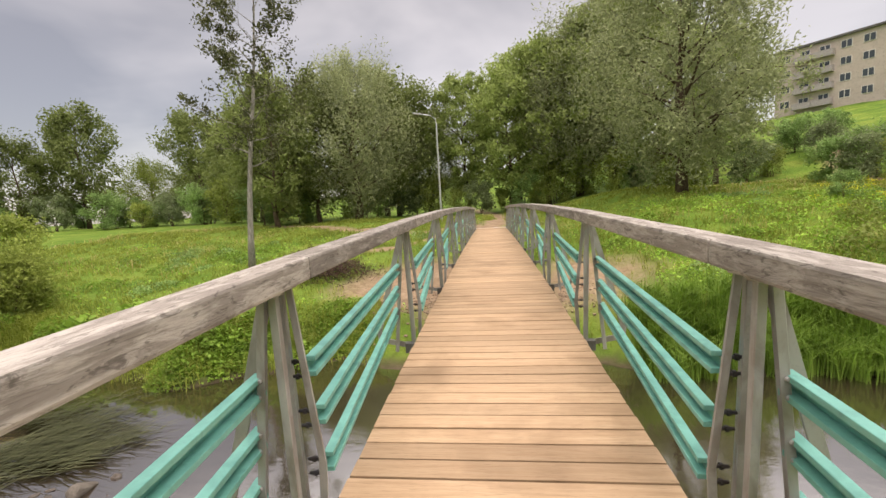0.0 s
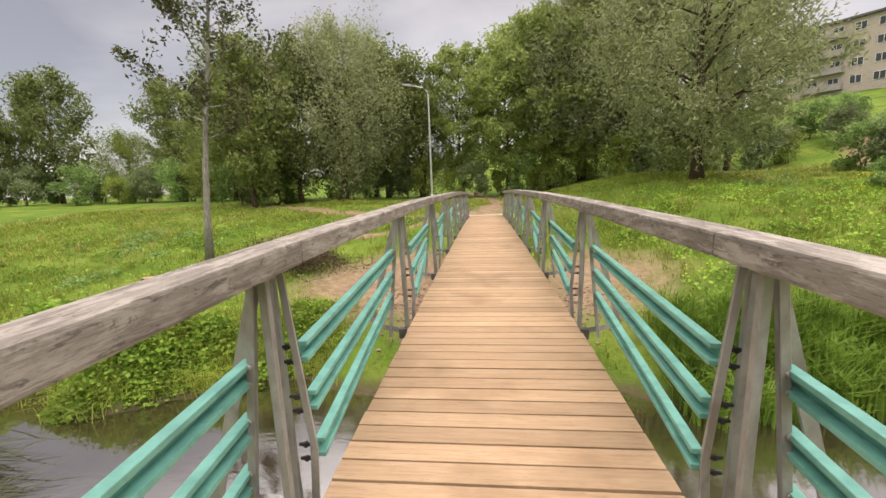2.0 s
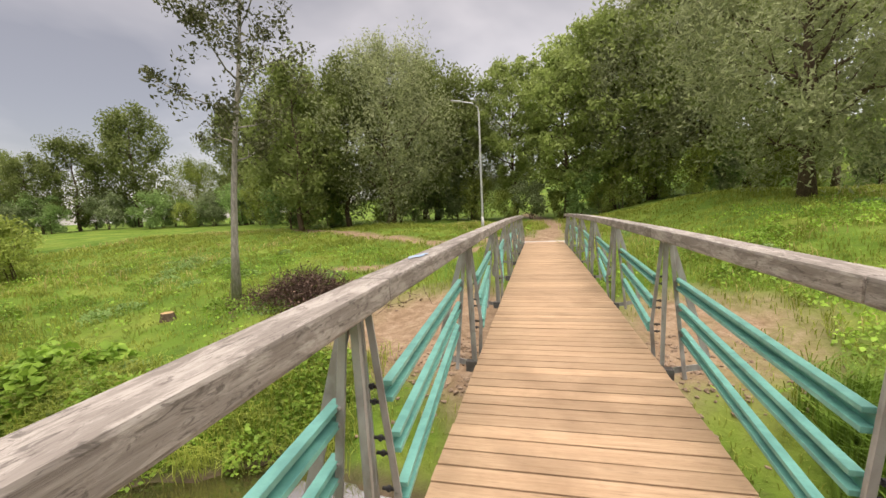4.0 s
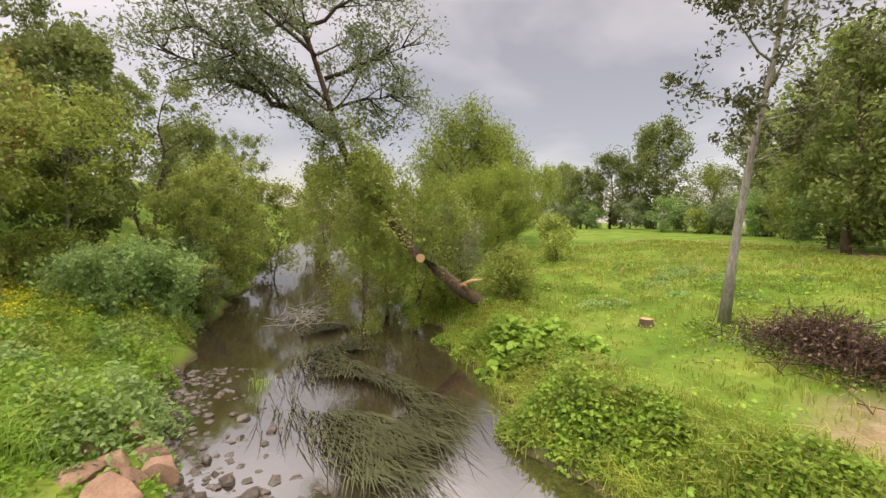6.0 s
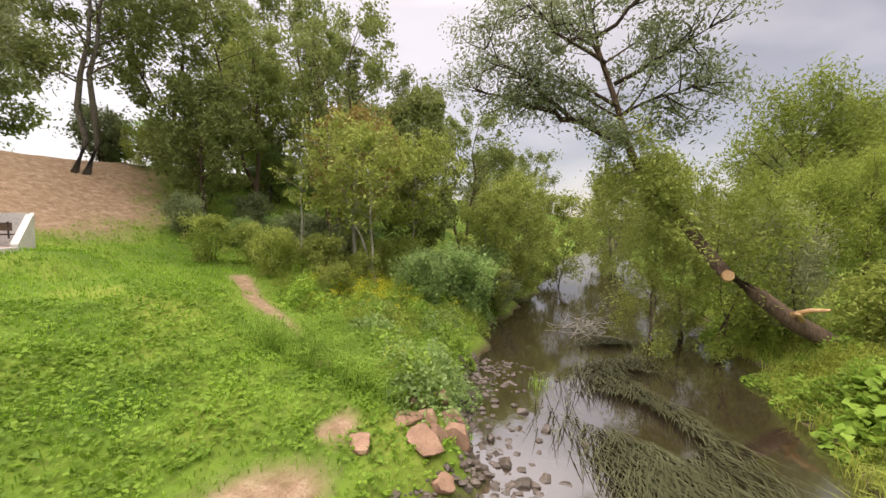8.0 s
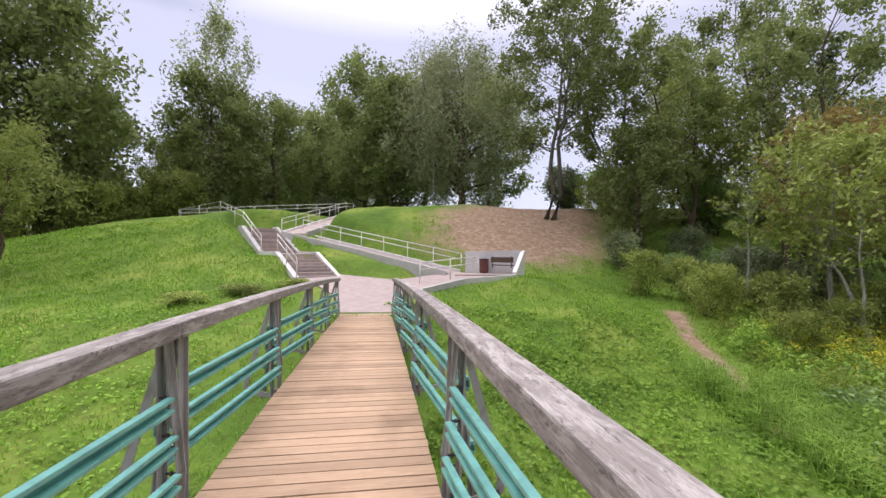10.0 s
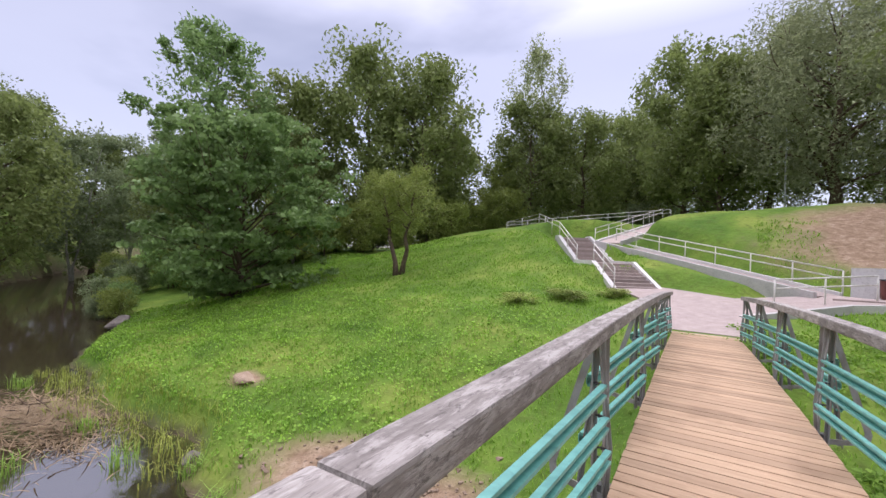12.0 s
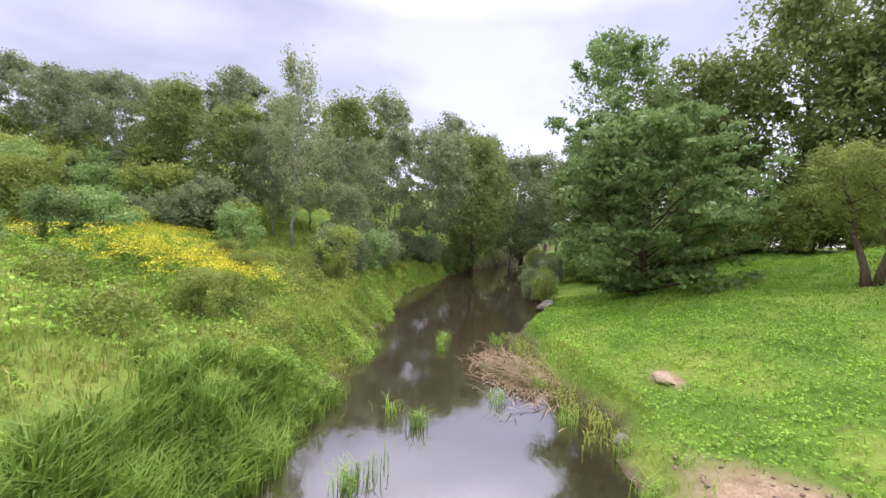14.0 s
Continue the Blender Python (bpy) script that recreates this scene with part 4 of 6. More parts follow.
# ---- single trees ----
def make_single_trees():
    x, y = -11.9, 17.5
    z = gz(x, y)
    ln = [(0, 0, -0.3), (0.1, 0.05, 2), (0.25, 0.1, 4), (0.5, 0.15, 6.2), (0.85, 0.2, 8.4), (1.05, 0.3, 10.4), (1.3, 0.3, 12.6), (1.4, 0.4, 15.5)]
    t = build_tree("slim_tree", 70, 15.5, 3.0, 5.6, 0.16, 6500, 0.18, LEAF_DARK, BARK_PALE, "slim half-bare tree leaning a little on the meadow", trunk_pts=ln, limbs=24, clump=0.55, gap=0.15, twigs=4)
    t.location = (x, y, z)

    x, y = 24.6, -9.4
    t = build_tree("maple_tree", 71, 10.8, 6.6, 0.3, 0.22, 27000, 0.3, LEAF_MAPLE, BARK_BROWN, "broad fresh green maple with foliage down to the ground", limbs=52, clump=1.0, fill=80, flat=0.4, slim=0.75, gap=0.08)
    t.location = (x, y, gz(x, y) - 1.0)

    x, y = 16.4, -15.1
    t = build_tree("twin_trunk_tree", 72, 6.8, 2.1, 3.0, 0.23, 10000, 0.2, LEAF_OLIVE, BARK_BROWN, "small twin-trunk willow with olive crown on the lawn", limbs=26, stems=2, fork=((-0.2, -0.15, 0), (0.4, 0.3, 0)), clump=0.7, fill=14, slim=0.3, droop=0.35, gap=0.1)
    t.location = (x, y, gz(x, y))

    # the willow that leans out over the stream, with a sawn limb and two long low limbs
    x, y = -18.3, 11.6
    z = gz(x, y)
    ln = [(0.3, 1.0, -0.3), (0.1, 0.0, -0.1), (0, -1.5, 0.75), (0, -2.6, 1.65), (0, -3.55, 2.35), (0, -4.55, 3.65), (0, -5.5, 4.9), (-0.1, -6.35, 5.9), (-0.2, -6.9, 7.15), (-0.2, -7.3, 8.6), (-0.2, -8.05, 10.8), (-0.3, -8.5, 13.0), (-0.2, -8.7, 15.0)]
    t = build_tree("leaning_willow", 73, 15.0, 3.6, 9.6, 0.34, 5200, 0.2, LEAF_GREY, BARK_BROWN, "old willow leaning over the stream with open crown", trunk_pts=ln, limbs=12, clump=0.6, gap=0.1, twigs=4, slim=0.35)
    t.location = (x, y, z)
    r = rng(74)
    ends = []
    for pts, r0 in ((((0, -6.95, 7.2), (-0.2, -8.6, 8.0), (-0.4, -9.8, 8.65), (-0.6, -11.6, 9.4), (-0.8, -13.5, 10.2)), 0.17), (((-0.3, -8.8, 8.1), (0.2, -10.7, 9.9), (0.5, -12.6, 11.4)), 0.10),
                    (((-0.2, -7.4, 9.5), (0.2, -6.0, 10.1), (0.4, -4.4, 10.8)), 0.10), (((-0.2, -7.2, 8.2), (-0.6, -5.6, 9.0), (-0.8, -4.2, 9.2)), 0.07), (((-0.2, -7.8, 10.2), (0.6, -9.6, 11.6), (0.9, -11.2, 13.2)), 0.09),
                    (((-0.2, -8.2, 11.4), (-0.3, -6.4, 12.6), (-0.4, -4.8, 13.6)), 0.09), (((-0.1, -7.3, 8.7), (0.3, -9.2, 9.6), (0.8, -10.8, 9.9)), 0.08), (((-0.2, -7.9, 10.5), (-1.2, -9.2, 12.4), (-1.6, -11.4, 13.4)), 0.08)):
        line = [Vector(p) for p in pts]
        limb = []
        for a, b in zip(line, line[1:]):
            limb += [a.lerp(b, q) + Vector((*(r.normal(size=3) * 0.07),)) for q in (0, 0.34, 0.67)]
        limb.append(line[-1])
        n = len(limb)
        runs = [(limb, [r0 * (1 - 0.8 * j / (n - 1)) for j in range(n)])]
        for j in range(2, n):
            for _ in range(3):
                d = (limb[j] - limb[j - 1]).normalized() + Vector((*(r.normal(size=3) * 0.75),))
                tw = bent(limb[j], d, r.uniform(0.9, 2.0), r, 4, 0.15, 0.2)
                runs.append((tw, [0.04, 0.03, 0.022, 0.015, 0.006]))
                ends += [tw[-1], tw[3]]
        under(new("limb", tubes_mesh("limb", runs[:1], BARK_DARK)), t)
        tagged(under(new("twig_spray", tubes_mesh("twig_spray", runs[1:], BARK_DARK, 5)), t), kind="stuff")
    ce = np.array([[*e] for e in ends])
    ce = ce[r.uniform(size=len(ce)) > 0.12]
    pts = ce[r.integers(0, len(ce), 16000)] + r.normal(size=(16000, 3)) * (0.38, 0.38, 0.32)
    under(new("foliage", quad_mesh("foliage", leaves_at(pts, 0.19, r, 0.3, 0.35), LEAF_GREY)), t)
    tr = np.array(ln[5:9])
    u = r.uniform(0, 2.6, 90)
    i = u.astype(int)
    ce = tr[i] + (tr[i + 1] - tr[i]) * (u - i)[:, None] + r.normal(size=(90, 3)) * (0.7, 0.75, 0.6) + (0.5, -0.1, 0.2)
    pts = ce[r.integers(0, 90, 9000)] + r.normal(size=(9000, 3)) * 0.26
    under(new("trunk_foliage", quad_mesh("trunk_foliage", leaves_at(pts, 0.17, r, 0.35, 0.35), LEAF_OLIVE)), t)
    bm = bmesh.new()
    bmesh.ops.create_cone(bm, cap_ends=True, segments=14, radius1=0.21, radius2=0.185, depth=0.42, matrix=Matrix.Translation((0.28, -3.45, 2.22)) @ Vector((0.9, -0.1, 0.12)).to_track_quat("Z", "Y").to_matrix().to_4x4())
    part("sawn_stub", bm, CUTWOOD, t, "pale fresh-sawn cut face")
    for p, d, l in (((0.2, -1.6, 1.0), (0.7, 0.7, 0.35), 1.1), ((0.15, -1.3, 0.8), (0.9, -0.5, 0.5), 0.8)):
        q = Vector(p)
        e = q + Vector(d).normalized() * l
        under(new("broken_limb", tubes_mesh("broken_limb", [([q, q.lerp(e, 0.5) + Vector((0, 0, 0.08)), e], [0.1, 0.075, 0.05])], CUTWOOD)), t)

    # young shoots round the fallen trunk
    for k, (x, y, h, w) in enumerate(((-19.8, 8.3, 7.4, 1.7), (-22.5, 9.8, 6.0, 2.2), (-18.9, 12.4, 2.2, 1.3), (-25.5, 10.4, 5.4, 2.4), (-19.4, 5.9, 6.2, 1.7), (-22.2, 7.2, 6.6, 2.2), (-20.6, 10.8, 4.4, 1.7))):
        t = build_tree("willow_shrub", 80 + k, h, w, 0.2, 0.07, 7500, 0.17, LEAF_YELLOWGREEN if k == 0 else (LEAF_OLIVE if k in (1, 2, 4, 5) else LEAF_WILLOW), BARK_BROWN, "bushy willow regrowth around the leaning trunk", "shrub", limbs=22, stems=2, clump=0.6, fill=60, slim=0.3, droop=0.2)
        t.location = (x, y, gz(x, min(y, 40)))
        if gz(x, y) < WATER_Z:
            t.location.z = WATER_Z - 0.1

    # rusty rowans and pale leaning stems on the wooded bank
    for k, (x, y, h, ln) in enumerate(((-20.8, -10.2, 9.5, (0.02, 0.0)), (-18.6, -8.6, 8.0, (0.04, 0.05)), (-23.5, -8.0, 8.5, (0.0, 0.05)))):
        t = build_tree("rowan_tree", 90 + k, h, 3.0, 3.4, 0.12, 5200, 0.22, LEAF_ROWAN if k == 0 else LEAF_OLIVE, BARK_PALE, "rowan with rusty olive leaves and pale stem", limbs=20, clump=0.75, lean=ln, fill=25, gap=0.1)
        t.location = (x, y, gz(x, y))
    for k, (x, y, ln) in enumerate(((-17.7, -6.3, (0.02, -0.42)), (-17.4, -6.5, (-0.02, -0.02)), (-16.6, -10.4, (0.0, 0.0)))):
        t = build_tree("bare_sapling", 96 + k, 6.5, 1.8, 3.4, 0.09, 420, 0.2, LEAF_OLIVE, BARK_PALE, "pale dying sapling stem with few leaves", limbs=12, lean=ln, clump=0.4, twigs=3)
        t.location = (x, y, gz(x, y))


make_single_trees()


# ---- shrubs and ground plants ----
def make_shrubs():
    kinds = [build_tree("shrub", 110 + i, 2.6, 1.5, 0.05, 0.04, 3600, 0.17, m, BARK_BROWN, lab, "shrub", limbs=21, stems=3, clump=0.5, fill=10, gap=0.15)
             for i, (m, lab) in enumerate(((LEAF_GREY, "dense grey-green shrub of the wood's edge"), (LEAF_OLIVE, "olive green shrub on the bank"), (LEAF_MAPLE, "fresh green leafy shrub on the bank")))]
    R = rng(11)
    def row(spots, group, lo, hi, only=None):
        for x, y in spots:
            k = kinds[only if only is not None else R.integers(0, 3)]
            put(k, x, y, R.uniform(lo, hi), R.uniform(0, 360), group)
    def strip(x0, y0, x1, y1, n, spread):
        return [(x0 + (x1 - x0) * (i + 0.5) / n + R.normal() * spread, y0 + (y1 - y0) * (i + 0.5) / n + R.normal() * spread) for i in range(n)]
    row([(-27.5, 19.6)], "", 1.15, 1.15, 1)
    row(strip(-20, -13, -23, -6, 7, 0.8) + strip(-15, -17, -27, -14, 8, 1.0), "undergrowth of the wooded bank", 0.6, 1.1)
    row([(-18.6, -2.9), (-19.8, -2.3), (-17.6, -3.6), (-20.6, -3.4), (-19.2, -4.4)], "fresh shrubs at the stream", 0.85, 1.15, 2)
    row([(-14.6, -6.4), (-15.8, -8.6), (-17.2, -7.2), (-14.9, -10.4), (-16.6, -11.2), (-18.4, -10.0), (-19.6, -8.0), (-15.6, -12.6), (-13.9, -13.6)], "leafy shrubs below the wood", 0.5, 0.85, 1)
    row([(14.8, 13.0), (15.6, 12.2), (14.2, 12.4)], "bramble clumps on the rough bank", 0.42, 0.55, 1)
    row([(21.6, 19.6), (20.4, 20.6), (25.0, 21.4)], "pale willow bushes above the goldenrod", 0.7, 0.9, 2)
    row(strip(-20.5, -2.6, -34, -3.4, 9, 0.5), "shrubs hanging over the stream", 0.7, 1.1)
    row(strip(-24, 38, -6, 47, 9, 1.2) + strip(-4, 44, 20, 40, 12, 1.2) + strip(20, 40, 40, 50, 8, 1.5), "undergrowth beyond the bridge", 0.9, 1.6)
    row(strip(-95, 36, -75, 66, 12, 3) + strip(-75, 66, -34, 60, 16, 3), "far hedge along the meadow", 1.4, 2.4)
    row(strip(25, 10.5, 44, 7, 15, 0.8) + strip(44, 7, 60, -6, 14, 1.2) + strip(29, 14.5, 44, 32, 8, 1.2), "shrubs of the overgrown bank", 0.55, 1.15)
    row(strip(32, 18, 46, 36, 18, 1.6) + strip(38, 32, 52, 50, 11, 1.5), "undergrowth of the rising bank", 0.9, 1.7)
    row(strip(29, -11, 36, -24, 9, 0.8) + strip(36, -26, 16, -42, 14, 1.2) + strip(16, -46, 2, -56, 9, 1.5), "undergrowth behind the lawn", 0.9, 1.7)
    row(strip(28.8, -5.2, 58, -15.5, 18, 0.7), "low shrubs at the water below the maple", 0.5, 1.0)
    row(strip(33, -22, 18, -38, 18, 1.0) + strip(40, -14, 33, -22, 8, 0.8), "thicket behind the lawn", 1.2, 1.8, 1)
    row(strip(34, -12.5, 66, -27, 12, 1.0), "shrubs along the far bank", 0.9, 1.5)
    row(strip(-17, -26, -34, -20, 9, 1.0) + strip(-16, -29, -26, -33, 6, 1.0), "undergrowth on the hill's brow", 0.8, 1.5)
    row(strip(17, 20, 32, 26, 7, 1.2), "shrubs on the rough slope", 0.5, 0.9)
    row([(20.6, 14.0), (21.8, 13.2), (19.4, 12.8)], "", 0.4, 0.55, 1)
    for x, y, q in ((6.6, -10.6, 0.62), (4.9, -12.2, 0.7), (3.3, -13.4, 0.55)):
        put(kinds[1], x, y, q, R.uniform(0, 360), 'low spreading bushes on the lawn', 'low olive spreading bush on the lawn', 0.24)
    row(strip(22, 27, 44, 40, 10, 2.0), "shrubs on the slope below the block", 0.8, 1.5)
    for k in kinds:
        drop(k)


make_shrubs()


def blades(name, x, y, h, w, mat, label, r, category="grass", lean=0.35, z=None, bend=0.4, flow=None, kind="stuff"):
    """Grass: each blade a tapered strip that bends over."""
    n = len(x)
    z = ground(x, y) if z is None else z
    a = r.uniform(0, 2 * math.pi, n)
    d = np.stack([np.cos(a), np.sin(a)], -1)
    if flow is not None:
        d = unit(d * 0.35 + np.asarray(flow))
    s = np.stack([-d[:, 1], d[:, 0]], -1)
    turn = r.normal(size=(n, 1)) * 0.5
    s = unit(s + d * turn)
    p = np.stack([x, y], -1)
    h = h[:, None]
    w = w[:, None]
    m = p + d * h * lean * 0.45
    t = p + d * h * (lean + bend * r.uniform(0.3, 1, size=(n, 1)))
    up = np.sqrt(np.clip(1 - lean ** 2, 0.02, 1))
    z0, z1, z2 = z[:, None] - 0.02, z[:, None] + h * 0.58 * up, z[:, None] + h * up * (1 - 0.45 * bend)
    c = lambda q, zz: np.concatenate([q, zz], -1)
    q1 = np.stack([c(p - s * w * 0.5, z0), c(p + s * w * 0.5, z0), c(m + s * w * 0.42, z1), c(m - s * w * 0.42, z1)], 1)
    q2 = np.stack([c(m - s * w * 0.42, z1), c(m + s * w * 0.42, z1), c(t + s * w * 0.06, z2), c(t - s * w * 0.06, z2)], 1)
    return tagged(new(name, quad_mesh(name, np.concatenate([q1, q2]), mat)), label, category, kind=kind)


def tufts(r, n, x0, x1, y0, y1, spread, each):
    cx, cy = r.uniform(x0, x1, n), r.uniform(y0, y1, n)
    x = np.repeat(cx, each) + r.normal(size=n * each) * spread
    y = np.repeat(cy, each) + r.normal(size=n * each) * spread
    return x, y


def make_grass():
    r = rng(21)
    def dry(x, y, m=0.15):
        return (ground(x, y) > WATER_Z + m) & (bare(x, y) < r.uniform(0.3, 0.9, len(x)))
    # meadow, north of the stream
    x, y = tufts(r, 11500, -34, 30, 8.5, 38, 0.16, 7)
    k = dry(x, y) & (y > north_edge(x) + 0.2)
    x, y = x[k], y[k]
    far = np.hypot(x, y - 5)
    h = (0.16 + 0.20 * np.clip(wavy(x, y, 0.45, 9) + 0.5, 0, 1.4)) * r.uniform(0.6, 1.3, len(x))
    blades("meadow_grass", x, y, h, 0.012 + 0.0009 * far, GRASS_MEADOW, "uneven green meadow grass on the bank", r)
    x, y = tufts(r, 900, -34, 30, 11, 38, 0.4, 9)
    k = dry(x, y) & (y > north_edge(x) + 1.5) & (wavy(x, y, 0.22, 4) > 0.15)
    x, y = x[k], y[k]
    blades("dry_grass", x, y, r.uniform(0.25, 0.5, len(x)), 0.012 + 0.0009 * np.hypot(x, y - 5), GRASS_DRY, "pale dry grass stalks in the meadow", r)
    # rank grass on the steep bank
    x, y = tufts(r, 1000, 3, 30, 10.5, 22, 0.2, 12)
    k = dry(x, y) & (y > north_edge(x) + 0.3)
    blades("rank_grass", x[k], y[k], r.uniform(0.15, 0.42, k.sum()), np.full(k.sum(), 0.024), GRASS_MEADOW, "long rank grass on the steep bank", r, bend=0.7)
    # lawn, south of the stream
    x, y = tufts(r, 11000, -16, 30, -24, 1.5, 0.2, 8)
    k = dry(x, y, 0.2) & (y < south_edge(x) - 0.3) & ~((np.abs(x) < 2.6) & (y < -7.6))
    x, y = x[k], y[k]
    far = np.hypot(x, y - 5)
    blades("lawn_grass", x, y, r.uniform(0.07, 0.2, len(x)), 0.012 + 0.0010 * far, GRASS_LAWN, "bright short lawn grass on the slope", r)


def leaf_patch(name, x, y, z, size, mat, label, r, category="weeds", flatness=0.6, slim=0.75):
    n = len(x)
    pts = np.stack([x, y, z], -1)
    d = r.normal(size=(n, 3))
    d[:, 2] *= 1 - flatness
    d = unit(d)
    up = unit(np.array([0, 0, 1.0]) + r.normal(size=(n, 3)) * (1.1 - flatness) * 0.8)
    s = unit(np.cross(d, up))
    k = size * r.uniform(0.55, 1.3, (n, 1))
    q = np.stack([pts - d * k * 0.5, pts + s * k * slim * 0.5 + up * k * 0.08, pts + d * k * 0.5 - up * k * 0.1, pts - s * k * slim * 0.5 + up * k * 0.08], 1)
    return tagged(new(name, quad_mesh(name, q, mat)), label, category, kind="stuff")


def mounds(r, spots, n):
    """Points on heaped plants: spots of x, y, radius and height."""
    xs, ys, zs = [], [], []
    for cx, cy, rad, hh in spots:
        m = int(n * rad)
        a, q = r.uniform(0, 2 * math.pi, m), np.sqrt(r.uniform(0, 1, m))
        x, y = cx + rad * q * np.cos(a), cy + rad * q * np.sin(a)
        z = np.maximum(ground(x, y), WATER_Z) + hh * (1 - q ** 2) * r.uniform(0.35, 1.05, m) + 0.04
        xs.append(x), ys.append(y), zs.append(z)
    return np.concatenate(xs), np.concatenate(ys), np.concatenate(zs)


def make_weeds():
    r = rng(31)
    # broad leaves in the lawn
    x, y = tufts(r, 2000, -11, -0.8, -9.5, 2.0, 0.22, 8)
    k = (ground(x, y) > WATER_Z + 0.25) & (bare(x, y) < 0.4) & (y < south_edge(x) - 0.3) & (wavy(x, y, 0.8, 12) > -0.35)
    leaf_patch("clover_leaves", x[k], y[k], ground(x[k], y[k]) + r.uniform(0.04, 0.14, k.sum()), 0.11, GRASS_LAWN, "low broad-leaved weeds in the lawn", r)
    x, y = tufts(r, 1700, 4, 24, -10, 0.5, 0.25, 8)
    k = (ground(x, y) > WATER_Z + 0.3) & (bare(x, y) < 0.4) & (y < south_edge(x) - 0.4)
    leaf_patch("clover_leaves", x[k], y[k], ground(x[k], y[k]) + r.uniform(0.03, 0.16, k.sum()), 0.10, GRASS_LAWN, "low broad-leaved weeds in the lawn", r)
    x, y = tufts(r, 1000, -28, 14, 10, 27, 0.25, 6)
    k = (bare(x, y) < 0.4) & (y > north_edge(x) + 0.8) & (wavy(x, y, 0.5, 15) > -0.1)
    leaf_patch("meadow_weeds", x[k], y[k], ground(x[k], y[k]) + r.uniform(0.05, 0.35, k.sum()), 0.13, WEED, "leafy weeds mixed into the meadow", r, flatness=0.4)
    spots = [(a, b, r.uniform(0.4, 1.1), r.uniform(0.15, 0.45)) for a, b in zip(r.uniform(-24, 20, 80), r.uniform(11, 26, 80))]
    spots = [q for q in spots if float(bare(np.array([q[0]]), np.array([q[1]]))[0]) < 0.3 and q[1] > float(north_edge(q[0])) + 1]
    leaf_patch("meadow_herbs", *mounds(r, spots[::2], 300), 0.12, WEED, "leafy herbs in the meadow", r, flatness=0.4)
    leaf_patch("meadow_herbs", *mounds(r, spots[1::2], 300), 0.12, LEAF_MAPLE, "dark leafy herbs in the meadow", r, flatness=0.4)
    spots = [(a, b, r.uniform(0.6, 1.2), r.uniform(0.6, 1.3)) for a, b in zip(r.uniform(-21, -11.5, 110), r.uniform(-11, -1.5, 110)) if -a - 11.2 > -0.35 * (b + 1.5)]
    leaf_patch("tall_weeds", *mounds(r, spots[::2], 420), 0.14, WEED, "tall bright green weeds below the wood", r, flatness=0.25, slim=0.45)
    leaf_patch("tall_weeds", *mounds(r, spots[1::2], 420), 0.12, GRASS_MEADOW, "tall yellow-green weeds below the wood", r, flatness=0.1, slim=0.35)
    x, y = tufts(r, 1500, 5, 28, 11, 24, 0.25, 8)
    k = (bare(x, y) < 0.4) & (y > north_edge(x) + 1.6) & (wavy(x, y, 0.7, 17) > -0.2)
    leaf_patch("slope_weeds", x[k], y[k], ground(x[k], y[k]) + r.uniform(0.04, 0.3, k.sum()), 0.13, WEED, "leafy weeds on the rough slope", r, flatness=0.4)
    spots = [(a, b, r.uniform(0.7, 1.2), r.uniform(0.6, 1.1)) for a, b in ((18.5, 12.6), (17.2, 12.2), (19.8, 12.0), (22.5, 11.6), (24.5, 10.8), (27, 10.2), (29.5, 9.4), (21, 10.6), (15.8, 11.6), (19, 14.2), (17.6, 13.4), (20.4, 13.0), (25.6, 13.2), (28, 12.4), (31, 11.5), (34, 9.6), (12.5, 13.6), (14.6, 16.5))]
    leaf_patch("bank_bramble", *mounds(r, spots, 520), 0.13, LEAF_OLIVE, "dark bramble clumps on the rough bank", r, flatness=0.3)
    # lush plants along the water's edge
    xn = np.concatenate([r.uniform(-26, -5, 64), r.uniform(12, 46, 80)])
    spots = [(a, float(north_edge(a)) + r.uniform(-0.2, 1.7), r.uniform(0.4, 0.95), r.uniform(0.25, 0.75)) for a in xn]
    spots += [(-9.6, 10.0, 1.3, 0.75), (-10.7, 10.2, 1.0, 0.7)]
    leaf_patch("bank_weeds", *mounds(r, spots[1::3], 620), 0.09, LEAF_YELLOWGREEN, "olive green plants hanging over the water's edge", r, flatness=0.3, slim=0.5)
    spots = [q for i, q in enumerate(spots) if i % 3 != 1]
    leaf_patch("bank_weeds", *mounds(r, spots, 620), 0.115, WEED, "lush bright green plants at the water's edge", r, flatness=0.45)
    xs = r.uniform(-22, -9, 54)
    spots = [(a, float(south_edge(a)) - r.uniform(0.3, 2.6), r.uniform(0.5, 1.1), r.uniform(0.5, 1.25)) for a in xs]
    spots += [(-11.2 - 0.8 * i, -2.0 - 0.5 * i + r.normal() * 0.5, 1.2, 0.9) for i in range(6)]
    leaf_patch("bank_weeds", *mounds(r, spots[::3], 620), 0.13, WEED, "tall bright weeds along the stream", r, flatness=0.3)
    leaf_patch("bank_nettles", *mounds(r, spots[1::3], 620), 0.13, LEAF_MAPLE, "dark nettles along the stream", r, flatness=0.35, slim=0.55)
    leaf_patch("bank_herbs", *mounds(r, spots[2::3], 620), 0.12, LEAF_YELLOWGREEN, "yellow-green herbs along the stream", r, flatness=0.15, slim=0.35)
    spots = [(-12.9 + r.normal() * 0.3, 11.4 + r.normal() * 0.4, 0.9, 0.9) for _ in range(4)] + [(-14.2, 10.7, 0.9, 0.8), (-11.4, 12.0, 0.8, 0.6)]
    leaf_patch("burdock_leaves", *mounds(r, spots, 260), 0.27, WEED, "large burdock leaves on the bank", r, flatness=0.5, slim=0.85)
    # long grass hanging over the north bank
    x = np.concatenate([r.uniform(-24, -4, 700), r.uniform(11, 48, 1500)])
